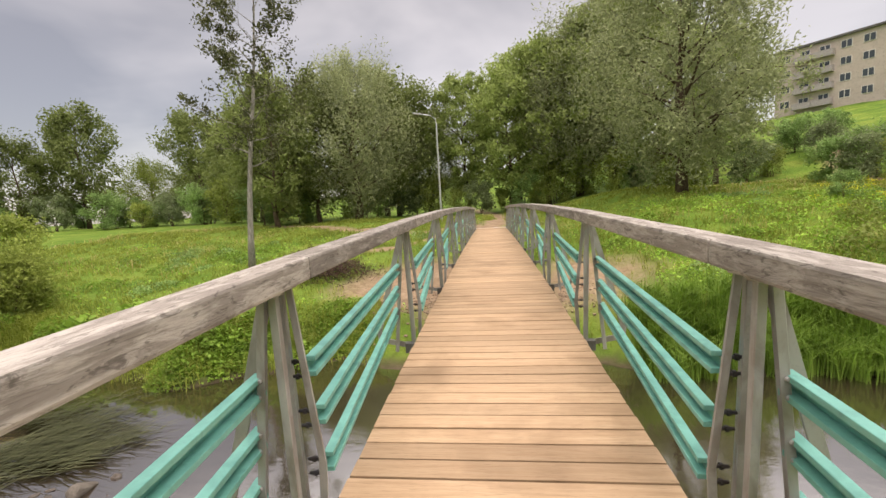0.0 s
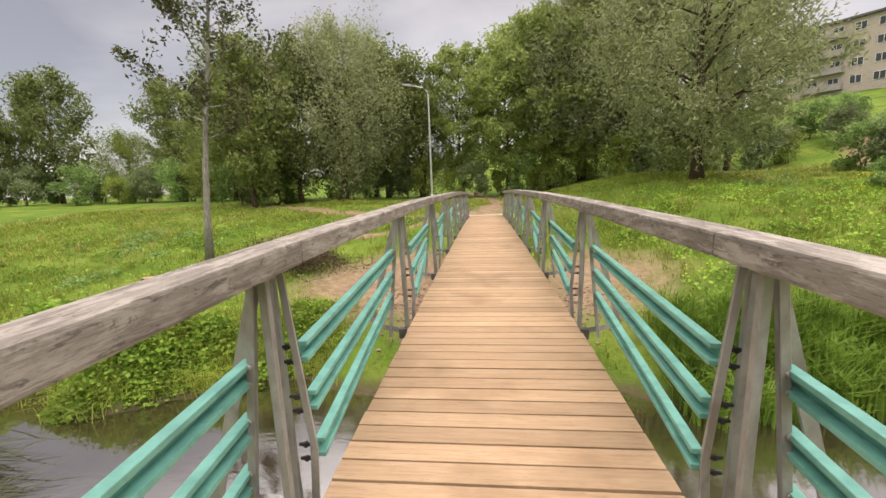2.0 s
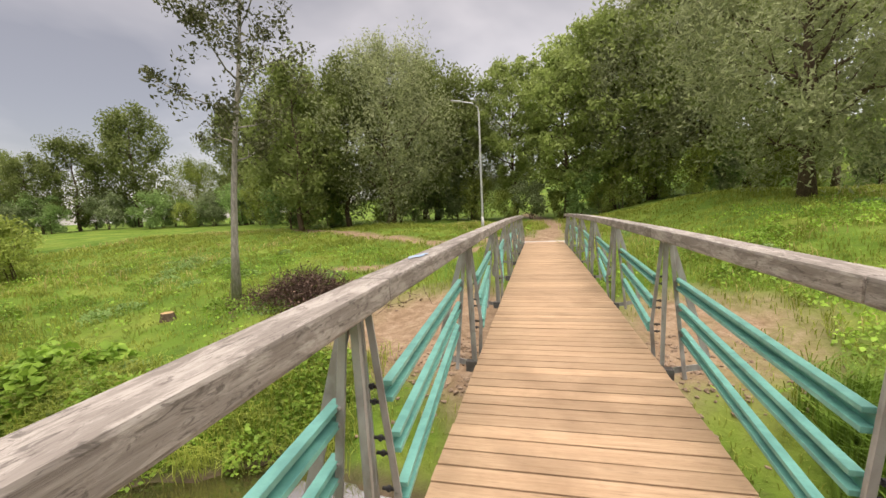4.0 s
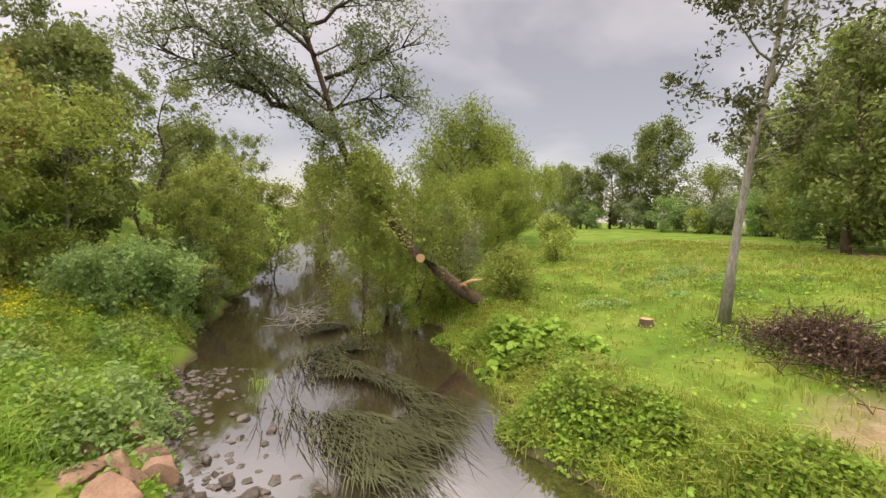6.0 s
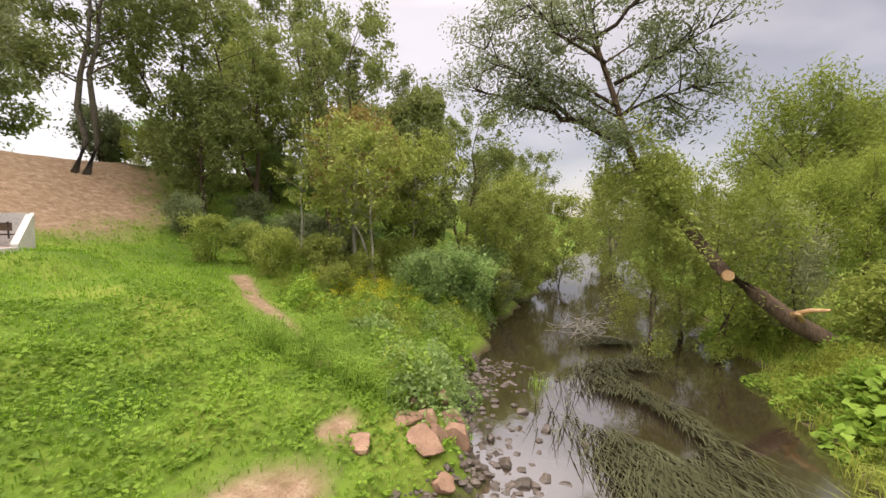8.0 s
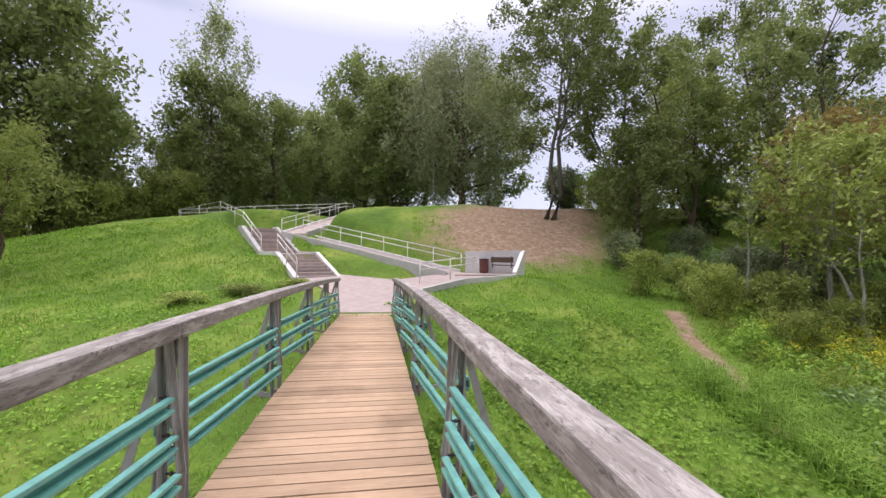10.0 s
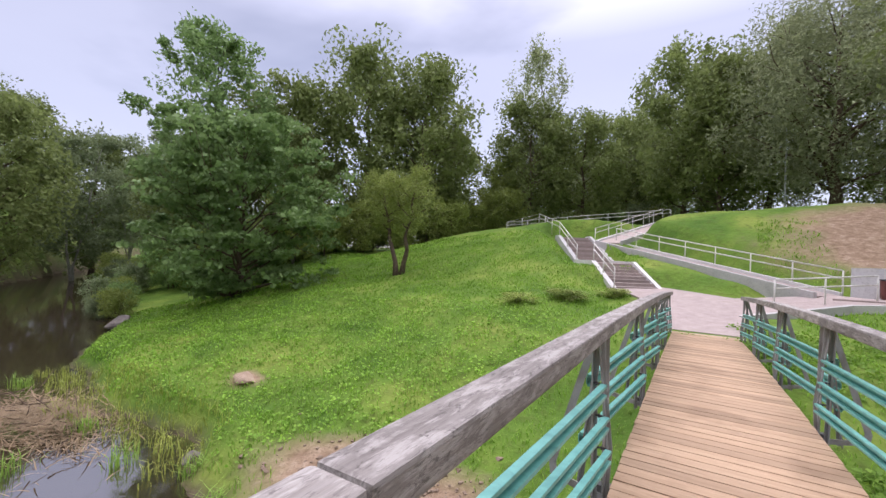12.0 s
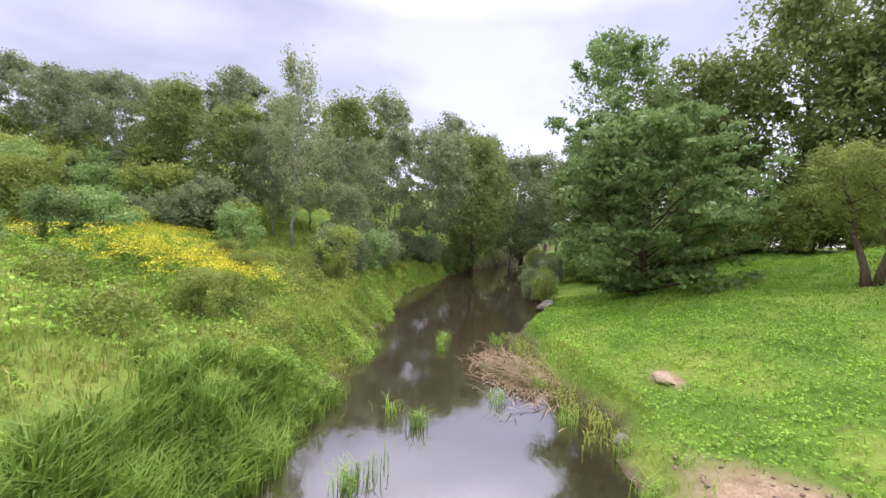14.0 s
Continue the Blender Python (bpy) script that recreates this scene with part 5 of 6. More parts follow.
    y = north_edge(x) + r.uniform(-0.3, 2.6, len(x))
    x, y = np.repeat(x, 12) + r.normal(size=len(x) * 12) * 0.15, np.repeat(y, 12) + r.normal(size=len(y) * 12) * 0.15
    blades("bank_grass", x, y, np.where(x > 0, r.uniform(0.15, 0.42, len(x)), r.uniform(0.3, 0.75, len(x))), 0.014 + 0.0008 * np.hypot(x, y - 6), GRASS_MEADOW, "long grass hanging over the steep bank", r, bend=0.8, z=np.maximum(ground(x, y), WATER_Z))
    x, y = tufts(r, 2600, 24, 48, 6, 30, 0.2, 8)
    k = y > north_edge(x) + 1.5
    blades("slope_grass", x[k], y[k], r.uniform(0.2, 0.6, k.sum()), np.full(k.sum(), 0.04), GRASS_MEADOW, "rough grass on the overgrown slope", r, bend=0.6)
    # tall grass over the south bank
    x, y = tufts(r, 420, -13.5, -8.6, -4.6, 0.4, 0.2, 16)
    k = (ground(x, y) > WATER_Z + 0.1) & (bare(x, y) < 0.5)
    blades("bank_grass", x[k], y[k], r.uniform(0.45, 0.95, k.sum()), np.full(k.sum(), 0.022), REED, "long arching grass on the bank", r, bend=0.8)


def make_reeds():
    r = rng(41)
    n = 400
    x = 4.2 + 9.2 * r.uniform(0, 1, n) ** 1.4
    y = north_edge(x) + r.normal(size=n) * 0.6 + 0.35 + 0.35 * np.sin(x * 1.3)
    k = y > north_edge(x) - 0.9
    x, y, tall = x[k], y[k], np.repeat(r.uniform(0.6, 1.15, k.sum()), 24)
    x, y = np.repeat(x, 24) + r.normal(size=len(x) * 24) * 0.11, np.repeat(y, 24) + r.normal(size=len(y) * 24) * 0.11
    blades("reeds", x, y, tall * r.uniform(0.8, 1.6, len(x)) * np.where(x < 10, 0.95, 0.6), np.full(len(x), 0.034), REED, "tall green reeds leaning over the stream's edge", r, "reeds", 0.2, np.maximum(ground(x, y), WATER_Z - 0.1), 0.45)
    spots = ((11.6, 5.8, 70), (12.4, 6.5, 34), (9.0, 7.4, 75), (9.4, 6.9, 22), (20.4, 3.9, 90), (18.6, 4.2, 50), (19.8, 1.4, 80), (13.0, 3.2, 40), (11.5, 1.6, 60), (9.6, 0.9, 80), (8.0, 1.4, 80), (7.0, 2.2, 70), (14.0, 1.5, 50), (19.0, 7.2, 60), (17.0, 7.6, 60), (-13.6, 2.6, 30))
    for cx, cy, n in spots:
        x, y = cx + r.normal(size=n) * 0.16, cy + r.normal(size=n) * 0.16
        tagged(blades("reed_tuft", x, y, r.uniform(0.3, 0.8, n), np.full(n, 0.022), REED, "small tuft of reeds standing in the water", r, "reeds", 0.2, np.full(n, WATER_Z - 0.08), 0.5, kind="thing"), group="reed tufts in the stream")
    # dead stalks washed onto the spit
    n = 1900
    x, y = 15.7 + r.normal(size=n) * 1.4, 1.9 + r.normal(size=n) * 0.6
    z = np.maximum(ground(x, y), WATER_Z) + r.uniform(0.0, 0.07, n)
    blades("dead_reeds", x, y, r.uniform(0.25, 0.7, n), np.full(n, 0.03), STRAW, "brown dead stalks heaped on the spit", r, "reeds", 0.97, z, 0.3)
    x, y = tufts(r, 150, 10, 21, -0.6, 2.2, 0.2, 14)
    k = y < south_edge(x) + 1.2
    blades("spit_grass", x[k], y[k], r.uniform(0.2, 0.5, k.sum()), np.full(k.sum(), 0.02), GRASS_MEADOW, "grey-green grass round the spit", r, "grass", 0.3, np.maximum(ground(x[k], y[k]), WATER_Z - 0.02), 0.5)
    # weed that trails in the current
    n = 6500
    cx, cy = r.uniform(0, 1, n), r.normal(size=n)
    x = -21 + 12.3 * cx ** 0.8
    y = 4.6 + 1.3 * cx + 0.4 * np.sin(x * 0.4) + cy * np.interp(cx, (0, 0.75, 1), (0.5, 1.05, 0.35))
    k = (y < north_edge(x) - 0.5) & (y > south_edge(x) + 0.7) & (wavy(x, y, 1.1, 23) > -0.2)
    x, y = x[k], y[k]
    blades("water_weed", x, y, r.uniform(0.5, 1.2, len(x)), np.full(len(x), 0.026), WATERWEED, "dark water weed trailing on the stream's surface", r, "water weed", 0.96, np.full(len(x), WATER_Z + 0.015), 0.2, flow=(1.0, 0.25))
    n = 200
    x, y = -8.9 + r.normal(size=n) * 0.5, 6.3 + r.normal(size=n) * 0.3
    blades("water_weed", x, y, r.uniform(0.4, 0.9, n), np.full(n, 0.026), WATERWEED, "dark water weed trailing on the stream's surface", r, "water weed", 0.96, np.full(n, WATER_Z + 0.015), 0.2, flow=(1.0, 0.4))


def make_goldenrod():
    r = rng(51)
    for cx, cy, sx, sy, n, lab in ((18.9, 15.7, 2.6, 2.8, 560, "goldenrod"), (18.6, 13.2, 2.0, 1.5, 290, "goldenrod"), (24.5, 19.5, 3.2, 2.4, 330, "goldenrod"), (-16.6, -5.6, 2.8, 2.2, 300, "goldenrod"), (-19.2, -3.9, 0.35, 0.4, 26, "goldenrod"), (40, 37, 4.5, 2.0, 260, "goldenrod")):
        x, y = cx + r.normal(size=n) * sx * 0.6, cy + r.normal(size=n) * sy * 0.6
        z, h = ground(x, y), r.uniform(0.7, 1.15, n)
        each = 26
        f = r.uniform(0.0, 1.0, n * each)
        X, Y = np.repeat(x, each) + r.normal(size=n * each) * 0.10, np.repeat(y, each) + r.normal(size=n * each) * 0.10
        Z = np.repeat(z, each) + np.repeat(h, each) * (0.15 + 0.65 * f)
        leaf_patch("goldenrod_leaves", X, Y, Z, 0.14, WEED, "green stems and leaves below yellow flower heads", r, "goldenrod", 0.2, 0.3)
        keep = r.uniform(size=n) < {300: 0.55, 26: 1.0}.get(n, 0.6)
        m = int(keep.sum())
        X = np.repeat(x[keep], 34) + r.normal(size=m * 34) * 0.13
        Y = np.repeat(y[keep], 34) + r.normal(size=m * 34) * 0.13
        Z = np.repeat((z + h)[keep], 34) - np.abs(r.normal(size=m * 34)) * 0.13
        leaf_patch("goldenrod_flowers", X, Y, Z, 0.065, GOLDEN, "bright yellow goldenrod in flower", r, "goldenrod", 0.5, 0.6)


make_grass()
make_weeds()
make_reeds()
make_goldenrod()
make_planks()


# ---- stairs, ramps and walls on the south slope ----
def slab(bm, a, b, width, skirt):
    """A sloping solid path from a to b with a level cross-section and deep sides."""
    a, b = Vector(a), Vector(b)
    d = Vector((b.x - a.x, b.y - a.y, 0)).normalized()
    s = Vector((-d.y, d.x, 0)) * (width / 2)
    top = [a - s, a + s, b + s, b - s]
    low = [p - Vector((0, 0, skirt)) for p in top]
    v = [bm.verts.new(p) for p in top + low]
    for f in ((0, 3, 2, 1), (4, 5, 6, 7), (0, 1, 5, 4), (1, 2, 6, 5), (2, 3, 7, 6), (3, 0, 4, 7)):
        bm.faces.new([v[i] for i in f])


def solid(name, bm, mat, label, category, kind=""):
    me = bpy.data.meshes.new(name)
    bmesh.ops.recalc_face_normals(bm, faces=bm.faces)
    bm.to_mesh(me)
    bm.free()
    me.materials.append(mat)
    return tagged(new(name, me), label, category, kind=kind)


def make_landing():
    """The paved landing beyond the deck, of small setts, and the pad before the bench."""
    bm = bmesh.new()
    pts = [(-0.95, -8.3), (0.95, -8.3), (1.25, -11), (2.4, -13.6), (4.0, -15.8), (1.6, -17.2), (-1.2, -15.0), (-4.6, -16.6), (-6.2, -14.6), (-3.0, -12.9), (-1.2, -11)]
    def hz(x, y):
        return float(np.interp(y, (-17, -14.5, -8.3), (0.62, 0.46, -0.118))) + (0.25 * max(0.0, (-2 - x) / 3))
    top = [bm.verts.new((x, y, hz(x, y))) for x, y in pts]
    low = [bm.verts.new((x, y, hz(x, y) - 0.6)) for x, y in pts]
    bm.faces.new(top)
    n = len(pts)
    for i in range(n):
        bm.faces.new((top[i], low[i], low[(i + 1) % n], top[(i + 1) % n]))
    bmesh.ops.triangulate(bm, faces=[f for f in bm.faces if len(f.verts) > 4])
    solid("landing", bm, PAVER, "pinkish paved landing at the end of the footbridge", "paving", "structure")


make_landing()


def handrail(points, label="white tubular handrail with two rails beside the path"):
    """Posts with two tubes along a line of foot points."""
    top = empty("handrail_fence", points[0], label, "handrail", "white handrails of the stairs and ramps")
    off = Vector(points[0])
    pts = [Vector(p) - off for p in points]
    for h in (0.95, 0.62):
        me = tubes_mesh("rail_tube", [([p + Vector((0, 0, h)) for p in pts], [0.03] * len(pts))], WHITEPAINT, 6)
        under(new("rail_tube", me), top)
    for a, b in zip(pts, pts[1:]):
        n = max(1, round((b - a).length / 2.0))
        for k in range(n + 1 if b is pts[-1] else n):
            p = a.lerp(b, k / n)
            me = tubes_mesh("fence_post", [([p - Vector((0, 0, 0.25)), p + Vector((0, 0, 0.95))], [0.03, 0.03])], WHITEPAINT, 6)
            under(new("fence_post", me), top)
    return top


def make_stairs():
    start = Vector((2.6, -16.0, 0.45))
    d = Vector((0.51, -0.86, 0)).normalized()
    s = Vector((-d.y, d.x, 0))
    stairs = empty("staircase", start, "grey concrete staircase climbing the grassy slope", "staircase")
    def piece(name, bm, mat):
        bmesh.ops.recalc_face_normals(bm, faces=bm.faces)
        ob = part(name, bm, mat, stairs)
        ob.matrix_parent_inverse = Matrix.Translation(-start)
        return ob
    p, feet = start.copy(), []
    runs = (8, 3.0), (11, 0.8)
    feet.append(p + s * 1.15)
    for steps, flat in runs:
        for k in range(steps):
            p = p + Vector((0, 0, 0.155))
            bm = bmesh.new()
            length = 0.42 if k < steps - 1 else flat
            slab(bm, p, p + d * length, 2.0, 0.9)
            piece("step", bm, PAVER)
            p = p + d * length
        feet.append(p + s * 1.15)
    for side, w in ((1, 0.26), (-1, 0.2)):
        q = start.copy()
        for steps, flat in runs:
            a = q + s * side * 1.13
            q = q + d * (0.42 * (steps - 1)) + Vector((0, 0, 0.155 * steps))
            b = q + s * side * 1.13
            q = q + d * flat
            c = q + s * side * 1.13
            for e0, e1 in ((a, b), (b, c)):
                bm = bmesh.new()
                slab(bm, e0 + Vector((0, 0, 0.12)), e1 + Vector((0, 0, 0.12)), w, 1.2)
                piece("kerb", bm, CONCRETE)
    q = start + s * 1.13 + Vector((0, 0, 0.12))
    e1 = q + d * 2.94 + Vector((0, 0, 1.24))
    handrail([q, e1])
    q2 = e1 + d * 3.0
    e2 = q2 + d * 4.2 + Vector((0, 0, 1.7))
    handrail([q2, e2])
    return e2


STAIR_TOP = make_stairs()


def make_ramps():
    lower0, lower1 = Vector((-4.4, -16.4, 0.78)), Vector((5.6, -24.6, 3.05))
    d = (lower1 - lower0)
    d.z = 0
    d.normalize()
    s = Vector((-d.y, d.x, 0))
    for name, a, b, w in (("ramp", lower0, lower1, 1.5), ("ramp", Vector((5.4, -24.2, 3.05)), Vector((1.8, -36.0, 5.55)), 1.7)):
        bm = bmesh.new()
        slab(bm, a, b, w, 1.6)
        solid(name, bm, PAVER, "paved ramp with pale concrete edge on the hill", "ramp", "structure")
        dd = Vector((b.x - a.x, b.y - a.y, 0)).normalized()
        ss = Vector((-dd.y, dd.x, 0))
        for side in (1, -1):
            bm = bmesh.new()
            slab(bm, a + ss * side * (w / 2 + 0.09) + Vector((0, 0, 0.14)), b + ss * side * (w / 2 + 0.09) + Vector((0, 0, 0.14)), 0.18, 1.5)
            solid("ramp_kerb", bm, CONCRETE, "pale concrete kerb wall along the ramp", "kerb", "structure")
    handrail([lower0 + s * 0.9 * -1 + Vector((0, 0, 0.1)), lower1 + s * 0.9 * -1 + Vector((0, 0, 0.1))])
    handrail([(-2.3, -13.6, 0.45), (-5.4, -14.9, 0.75)])
    handrail([(6.4, -24.9, 3.15), (2.8, -36.0, 5.7)])
    handrail([(STAIR_TOP.x, STAIR_TOP.y, STAIR_TOP.z), (12, -29.2, gz(12, -29.2)), (16, -31.5, gz(16, -31.5))])
    handrail([(16, -31.8, gz(16, -31.8)), (9, -34.5, gz(9, -34.5) + 0.1), (2.2, -37, 5.75)])


make_ramps()


WHITEWALL = make_mineral("pale_rendered_concrete", [(0.3, (0.72, 0.70, 0.68)), (0.7, (0.82, 0.81, 0.79))], 1.5)


def make_bench_place():
    a, b = Vector((-5.2, -16.9, 0.75)), Vector((-7.9, -15.2, 0.85))
    d = (b - a).normalized()
    n = Vector((d.y, -d.x, 0)).normalized()
    if n.y < 0:
        n = -n
    bm = bmesh.new()
    slab(bm, a + Vector((0, 0, 1.2)), b + Vector((0, 0, 1.2)), 0.22, 1.9)
    solid("retaining_wall", bm, WHITEWALL, "pale concrete retaining wall behind the bench", "wall", "structure")
    bm = bmesh.new()
    slab(bm, b + Vector((0, 0, 1.2)), b + n * 1.9 + Vector((0, 0, 0.12)), 0.2, 1.6)
    solid("wing_wall", bm, CONCRETE, "sloping concrete wing wall of the bench niche", "wall", "structure")
    bm = bmesh.new()
    slab(bm, (a + b) / 2 + n * 0.95 + d * -1.5, (a + b) / 2 + n * 0.95 + d * 1.5, 1.9, 0.5)
    solid("bench_pad", bm, PAVER, "paved pad in front of the retaining wall", "paving", "structure")
    for e0, e1 in (((-6.9, -13.4, 0.88), (-4.3, -13.2, 0.68)), ((-4.3, -13.2, 0.68), (-1.1, -11.1, 0.18))):
        bm = bmesh.new()
        slab(bm, e0, e1, 0.2, 0.8)
        solid("path_kerb", bm, CONCRETE, "pale concrete kerb along the paved path", "kerb", "structure")
    # bench
    base = a.lerp(b, 0.72) + n * 0.6
    bench = empty("park_bench", base, "dark wooden park bench by the concrete wall", "bench")
    ang = math.atan2(d.y, d.x)
    bm = bmesh.new()
    beam(bm, (-0.6, 0, 0.44), (0.6, 0, 0.44), 0.4, 0.05, bevel=0.01)
    part("seat", bm, BRUSHWOOD, bench)
    bm = bmesh.new()
    beam(bm, (-0.6, -0.24, 0.72), (0.6, -0.24, 0.72), 0.05, 0.28, bevel=0.01)
    part("backrest", bm, BRUSHWOOD, bench)
    for x in (-0.5, 0.5):
        bm = bmesh.new()
        beam(bm, (x, 0, 0), (x, 0, 0.42), 0.06, 0.34)
        beam(bm, (x, -0.22, 0.3), (x, -0.26, 0.9), 0.05, 0.04, up=(0, 1, 0))
        part("leg", bm, DARKSTEEL, bench)
    bench.rotation_euler = (0, 0, ang)
    # litter bin
    base = a.lerp(b, 0.38) + n * 0.5
    bin_ = empty("litter_bin", base, "brown cylindrical litter bin beside the bench", "bin")
    part("body", bm_lathe([(0.0, 0.02), (0.2, 0.02), (0.24, 0.1), (0.25, 0.72), (0.23, 0.74), (0.21, 0.7), (0.0, 0.66)]), BINPAINT, bin_)
    part("rim", bm_lathe([(0.235, 0.73), (0.27, 0.74), (0.27, 0.78), (0.235, 0.785)]), DARKSTEEL, bin_)


def bm_lathe(profile, segs=16):
    bm = bmesh.new()
    rings = []
    for rad, z in profile:
        rings.append([bm.verts.new((max(rad, 0.001) * math.cos(2 * math.pi * k / segs), max(rad, 0.001) * math.sin(2 * math.pi * k / segs), z)) for k in range(segs)])
    for a, b in zip(rings, rings[1:]):
        for k in range(segs):
            bm.faces.new((a[k], a[(k + 1) % segs], b[(k + 1) % segs], b[k]))
    return bm


BRUSHWOOD = make_wood("dark_bench_wood", [(0.25, (0.07, 0.045, 0.03)), (0.5, (0.12, 0.08, 0.055)), (0.8, (0.17, 0.12, 0.085))], "x")
BINPAINT = make_steel("brown_bin_paint", (0.16, 0.055, 0.045), (0.10, 0.04, 0.03), 0.5, 0.0)
make_bench_place()


# ---- lamps ----
def street_lamp(x, y, h, arm, turn, label):
    z = gz(x, y)
    lamp = empty("street_lamp", (x, y, z - 0.1), label, "street lamp")
    lamp.rotation_euler = (0, 0, radians(turn))
    line = [(0, 0, -0.2), (0, 0, 1.2), (0, 0, h - 0.7), (-0.06 * arm, 0, h - 0.3), (-0.35 * arm, 0, h), (-arm, 0, h + 0.16)]
    under(new("pole", tubes_mesh("pole", [(line, [0.1, 0.085, 0.06, 0.05, 0.045, 0.04])], GALVA, 10)), lamp)
    under(new("base_sleeve", tubes_mesh("base_sleeve", [([(0, 0, -0.1), (0, 0, 1.0)], [0.11, 0.1])], GALVA, 10)), lamp)
    bm = bmesh.new()
    beam(bm, (-arm + 0.1, 0, h + 0.15), (-arm - 0.6, 0, h + 0.24), 0.24, 0.11, bevel=0.035)
    part("lamp_head", bm, GALVA, lamp)
    bm = bmesh.new()
    beam(bm, (-arm - 0.02, 0, h + 0.105), (-arm - 0.5, 0, h + 0.17), 0.17, 0.03, bevel=0.01)
    part("lens", bm, WHITEPAINT, lamp)


street_lamp(-4.1, 33.0, 8.9, 1.3, 8, "pale steel street lamp with curved arm by the path")
street_lamp(-6.2, -39.0, 9.0, 0.9, 200, "tall pale lamp post on top of the hill")


# ---- stones, wood and debris ----
def boulder(x, y, rad, seed, mat, label, group="", name="boulder", sink=0.35, squash=0.7, z=None):
    r = rng(seed)
    bm = bmesh.new()
    bmesh.ops.create_icosphere(bm, subdivisions=3, radius=1.0)
    off = Vector((*(r.uniform(-50, 50, 3)),))
    cuts = [(unit(r.normal(size=3)), r.uniform(0.42, 0.66)) for _ in range(9)]
    for v in bm.verts:
        p = v.co.copy()
        for nrm, dist in cuts:
            nv = Vector((*nrm,))
            over = p.dot(nv) - dist
            if over > 0:
                p -= nv * over * 0.95
        p *= 1 + 0.10 * noise.noise(p * 1.7 + off) + 0.03 * noise.noise(p * 6 + off)
        v.co = Vector((p.x, p.y * 0.85, p.z * squash)) * rad * 1.5
    me = bpy.data.meshes.new(name)
    bm.to_mesh(me)
    bm.free()
    me.materials.append(mat)
    me.polygons.foreach_set("use_smooth", [True] * len(me.polygons))
    me.set_sharp_from_angle(angle=radians(24))
    ob = new(name, me)
    zz = (gz(x, y) if z is None else z) + rad * squash * (1 - 2 * sink)
    ob.matrix_basis = pose(x, y, zz, r.normal() * 6, r.normal() * 6, r.uniform(0, 360))
    return tagged(ob, label, "stone", group)


SOILSTONE = make_mineral("sandy_stone", [(0.3, (0.27, 0.19, 0.13)), (0.7, (0.42, 0.32, 0.23))], 4.0)


def make_stones():
    for k, (x, y, q) in enumerate(((-8.6, 2.2, 0.40), (-9.05, 1.9, 0.36), (-9.45, 1.6, 0.32), (-8.7, 1.5, 0.36), (-7.8, 1.9, 0.44), (-8.25, 1.25, 0.34), (-8.2, 2.0, 0.3), (-7.0, 0.9, 0.3), (-9.9, 1.1, 0.34), (-9.3, 0.9, 0.36), (-7.4, 2.5, 0.26))):
        boulder(x - 0.1, y - 0.35, q * 0.8, 200 + k, REDROCK, "reddish granite boulder set in the stream bank", "granite boulders of the bank", sink=0.42, squash=0.68)
    for k, (x, y, q) in enumerate(((-7.7, 4.75, 0.22), (-8.0, 4.4, 0.16), (-9.0, 2.9, 0.15), (-9.9, 2.3, 0.14), (-8.1, 2.5, 0.2), (-10.9, 3.4, 0.16), (-8.5, 3.4, 0.18), (-11.6, 2.6, 0.15))):
        boulder(x, y, q * 0.8, 220 + k, GREYROCK if k == 0 else WETROCK, "brown stone standing out of the shallow water", "stones in the stream", "stone", 0.3, z=WATER_Z - 0.02)
    boulder(12.3, -2.0, 0.33, 240, SOILSTONE, "flat pale stone lying in the lawn", "", "flat_stone", 0.6, 0.55)
    boulder(28.6, -4.6, 0.75, 241, GREYROCK, "dark boulder at the water's edge below the maple", "", "boulder", 0.3, 0.5)
    boulder(10.4, 0.6, 0.22, 242, GREYROCK, "brown stone at the water's edge", "", "stone", 0.3)
    # loose stones: wet gravel bar and the rubble below the bridge
    r = rng(60)
    base = []
    for k in range(6):
        bm = bmesh.new()
        bmesh.ops.create_icosphere(bm, subdivisions=1, radius=1.0)
        base.append((np.array([[*v.co] for v in bm.verts]), [tuple(v.index for v in f.verts) for f in bm.faces]))
        bm.free()
    def heap(name, xs, ys, sizes, mat, label, zs=None):
        verts, faces = [], []
        for i in range(len(xs)):
            v, f = base[i % 6]
            w = v * (1 + 0.25 * r.normal(size=(len(v), 1))) * (sizes[i] * r.uniform(0.7, 1.3, 3)) * (1, 1, 0.65)
            z = (zs[i] if zs is not None else gz(xs[i], ys[i])) + sizes[i] * 0.2
            o = len(verts)
            verts += [tuple(p) for p in w + (xs[i], ys[i], z)]
            faces += [tuple(j + o for j in q) for q in f]
        tagged(new(name, mesh_of(name, verts, faces, [mat])), label, "stones", kind="stuff")
    n = 700
    x = r.uniform(-15.5, -6.5, n)
    y = south_edge(x) + np.abs(r.normal(size=n)) * 1.2 - 0.5
    heap("gravel_bar", x, y, r.uniform(0.03, 0.12, n), WETROCK, "wet dark stones of the gravel bar", np.maximum(ground(x, y), WATER_Z - 0.03))
    for cx, cy, sx, sy, n in ((4.6, 0.2, 2.4, 0.9, 520), (-2.0, 13.2, 2.2, 1.2, 480), (2.6, 13.4, 1.6, 1.2, 300), (-1, 0.5, 2, 0.8, 150)):
        x, y = cx + r.normal(size=n) * sx * 0.6, cy + r.normal(size=n) * sy * 0.7
        k = ground(x, y) > WATER_Z + 0.1
        heap("rubble", x[k], y[k], r.uniform(0.02, 0.065, k.sum()), SOILSTONE, "reddish rubble stones bedded in bare soil")


make_stones()


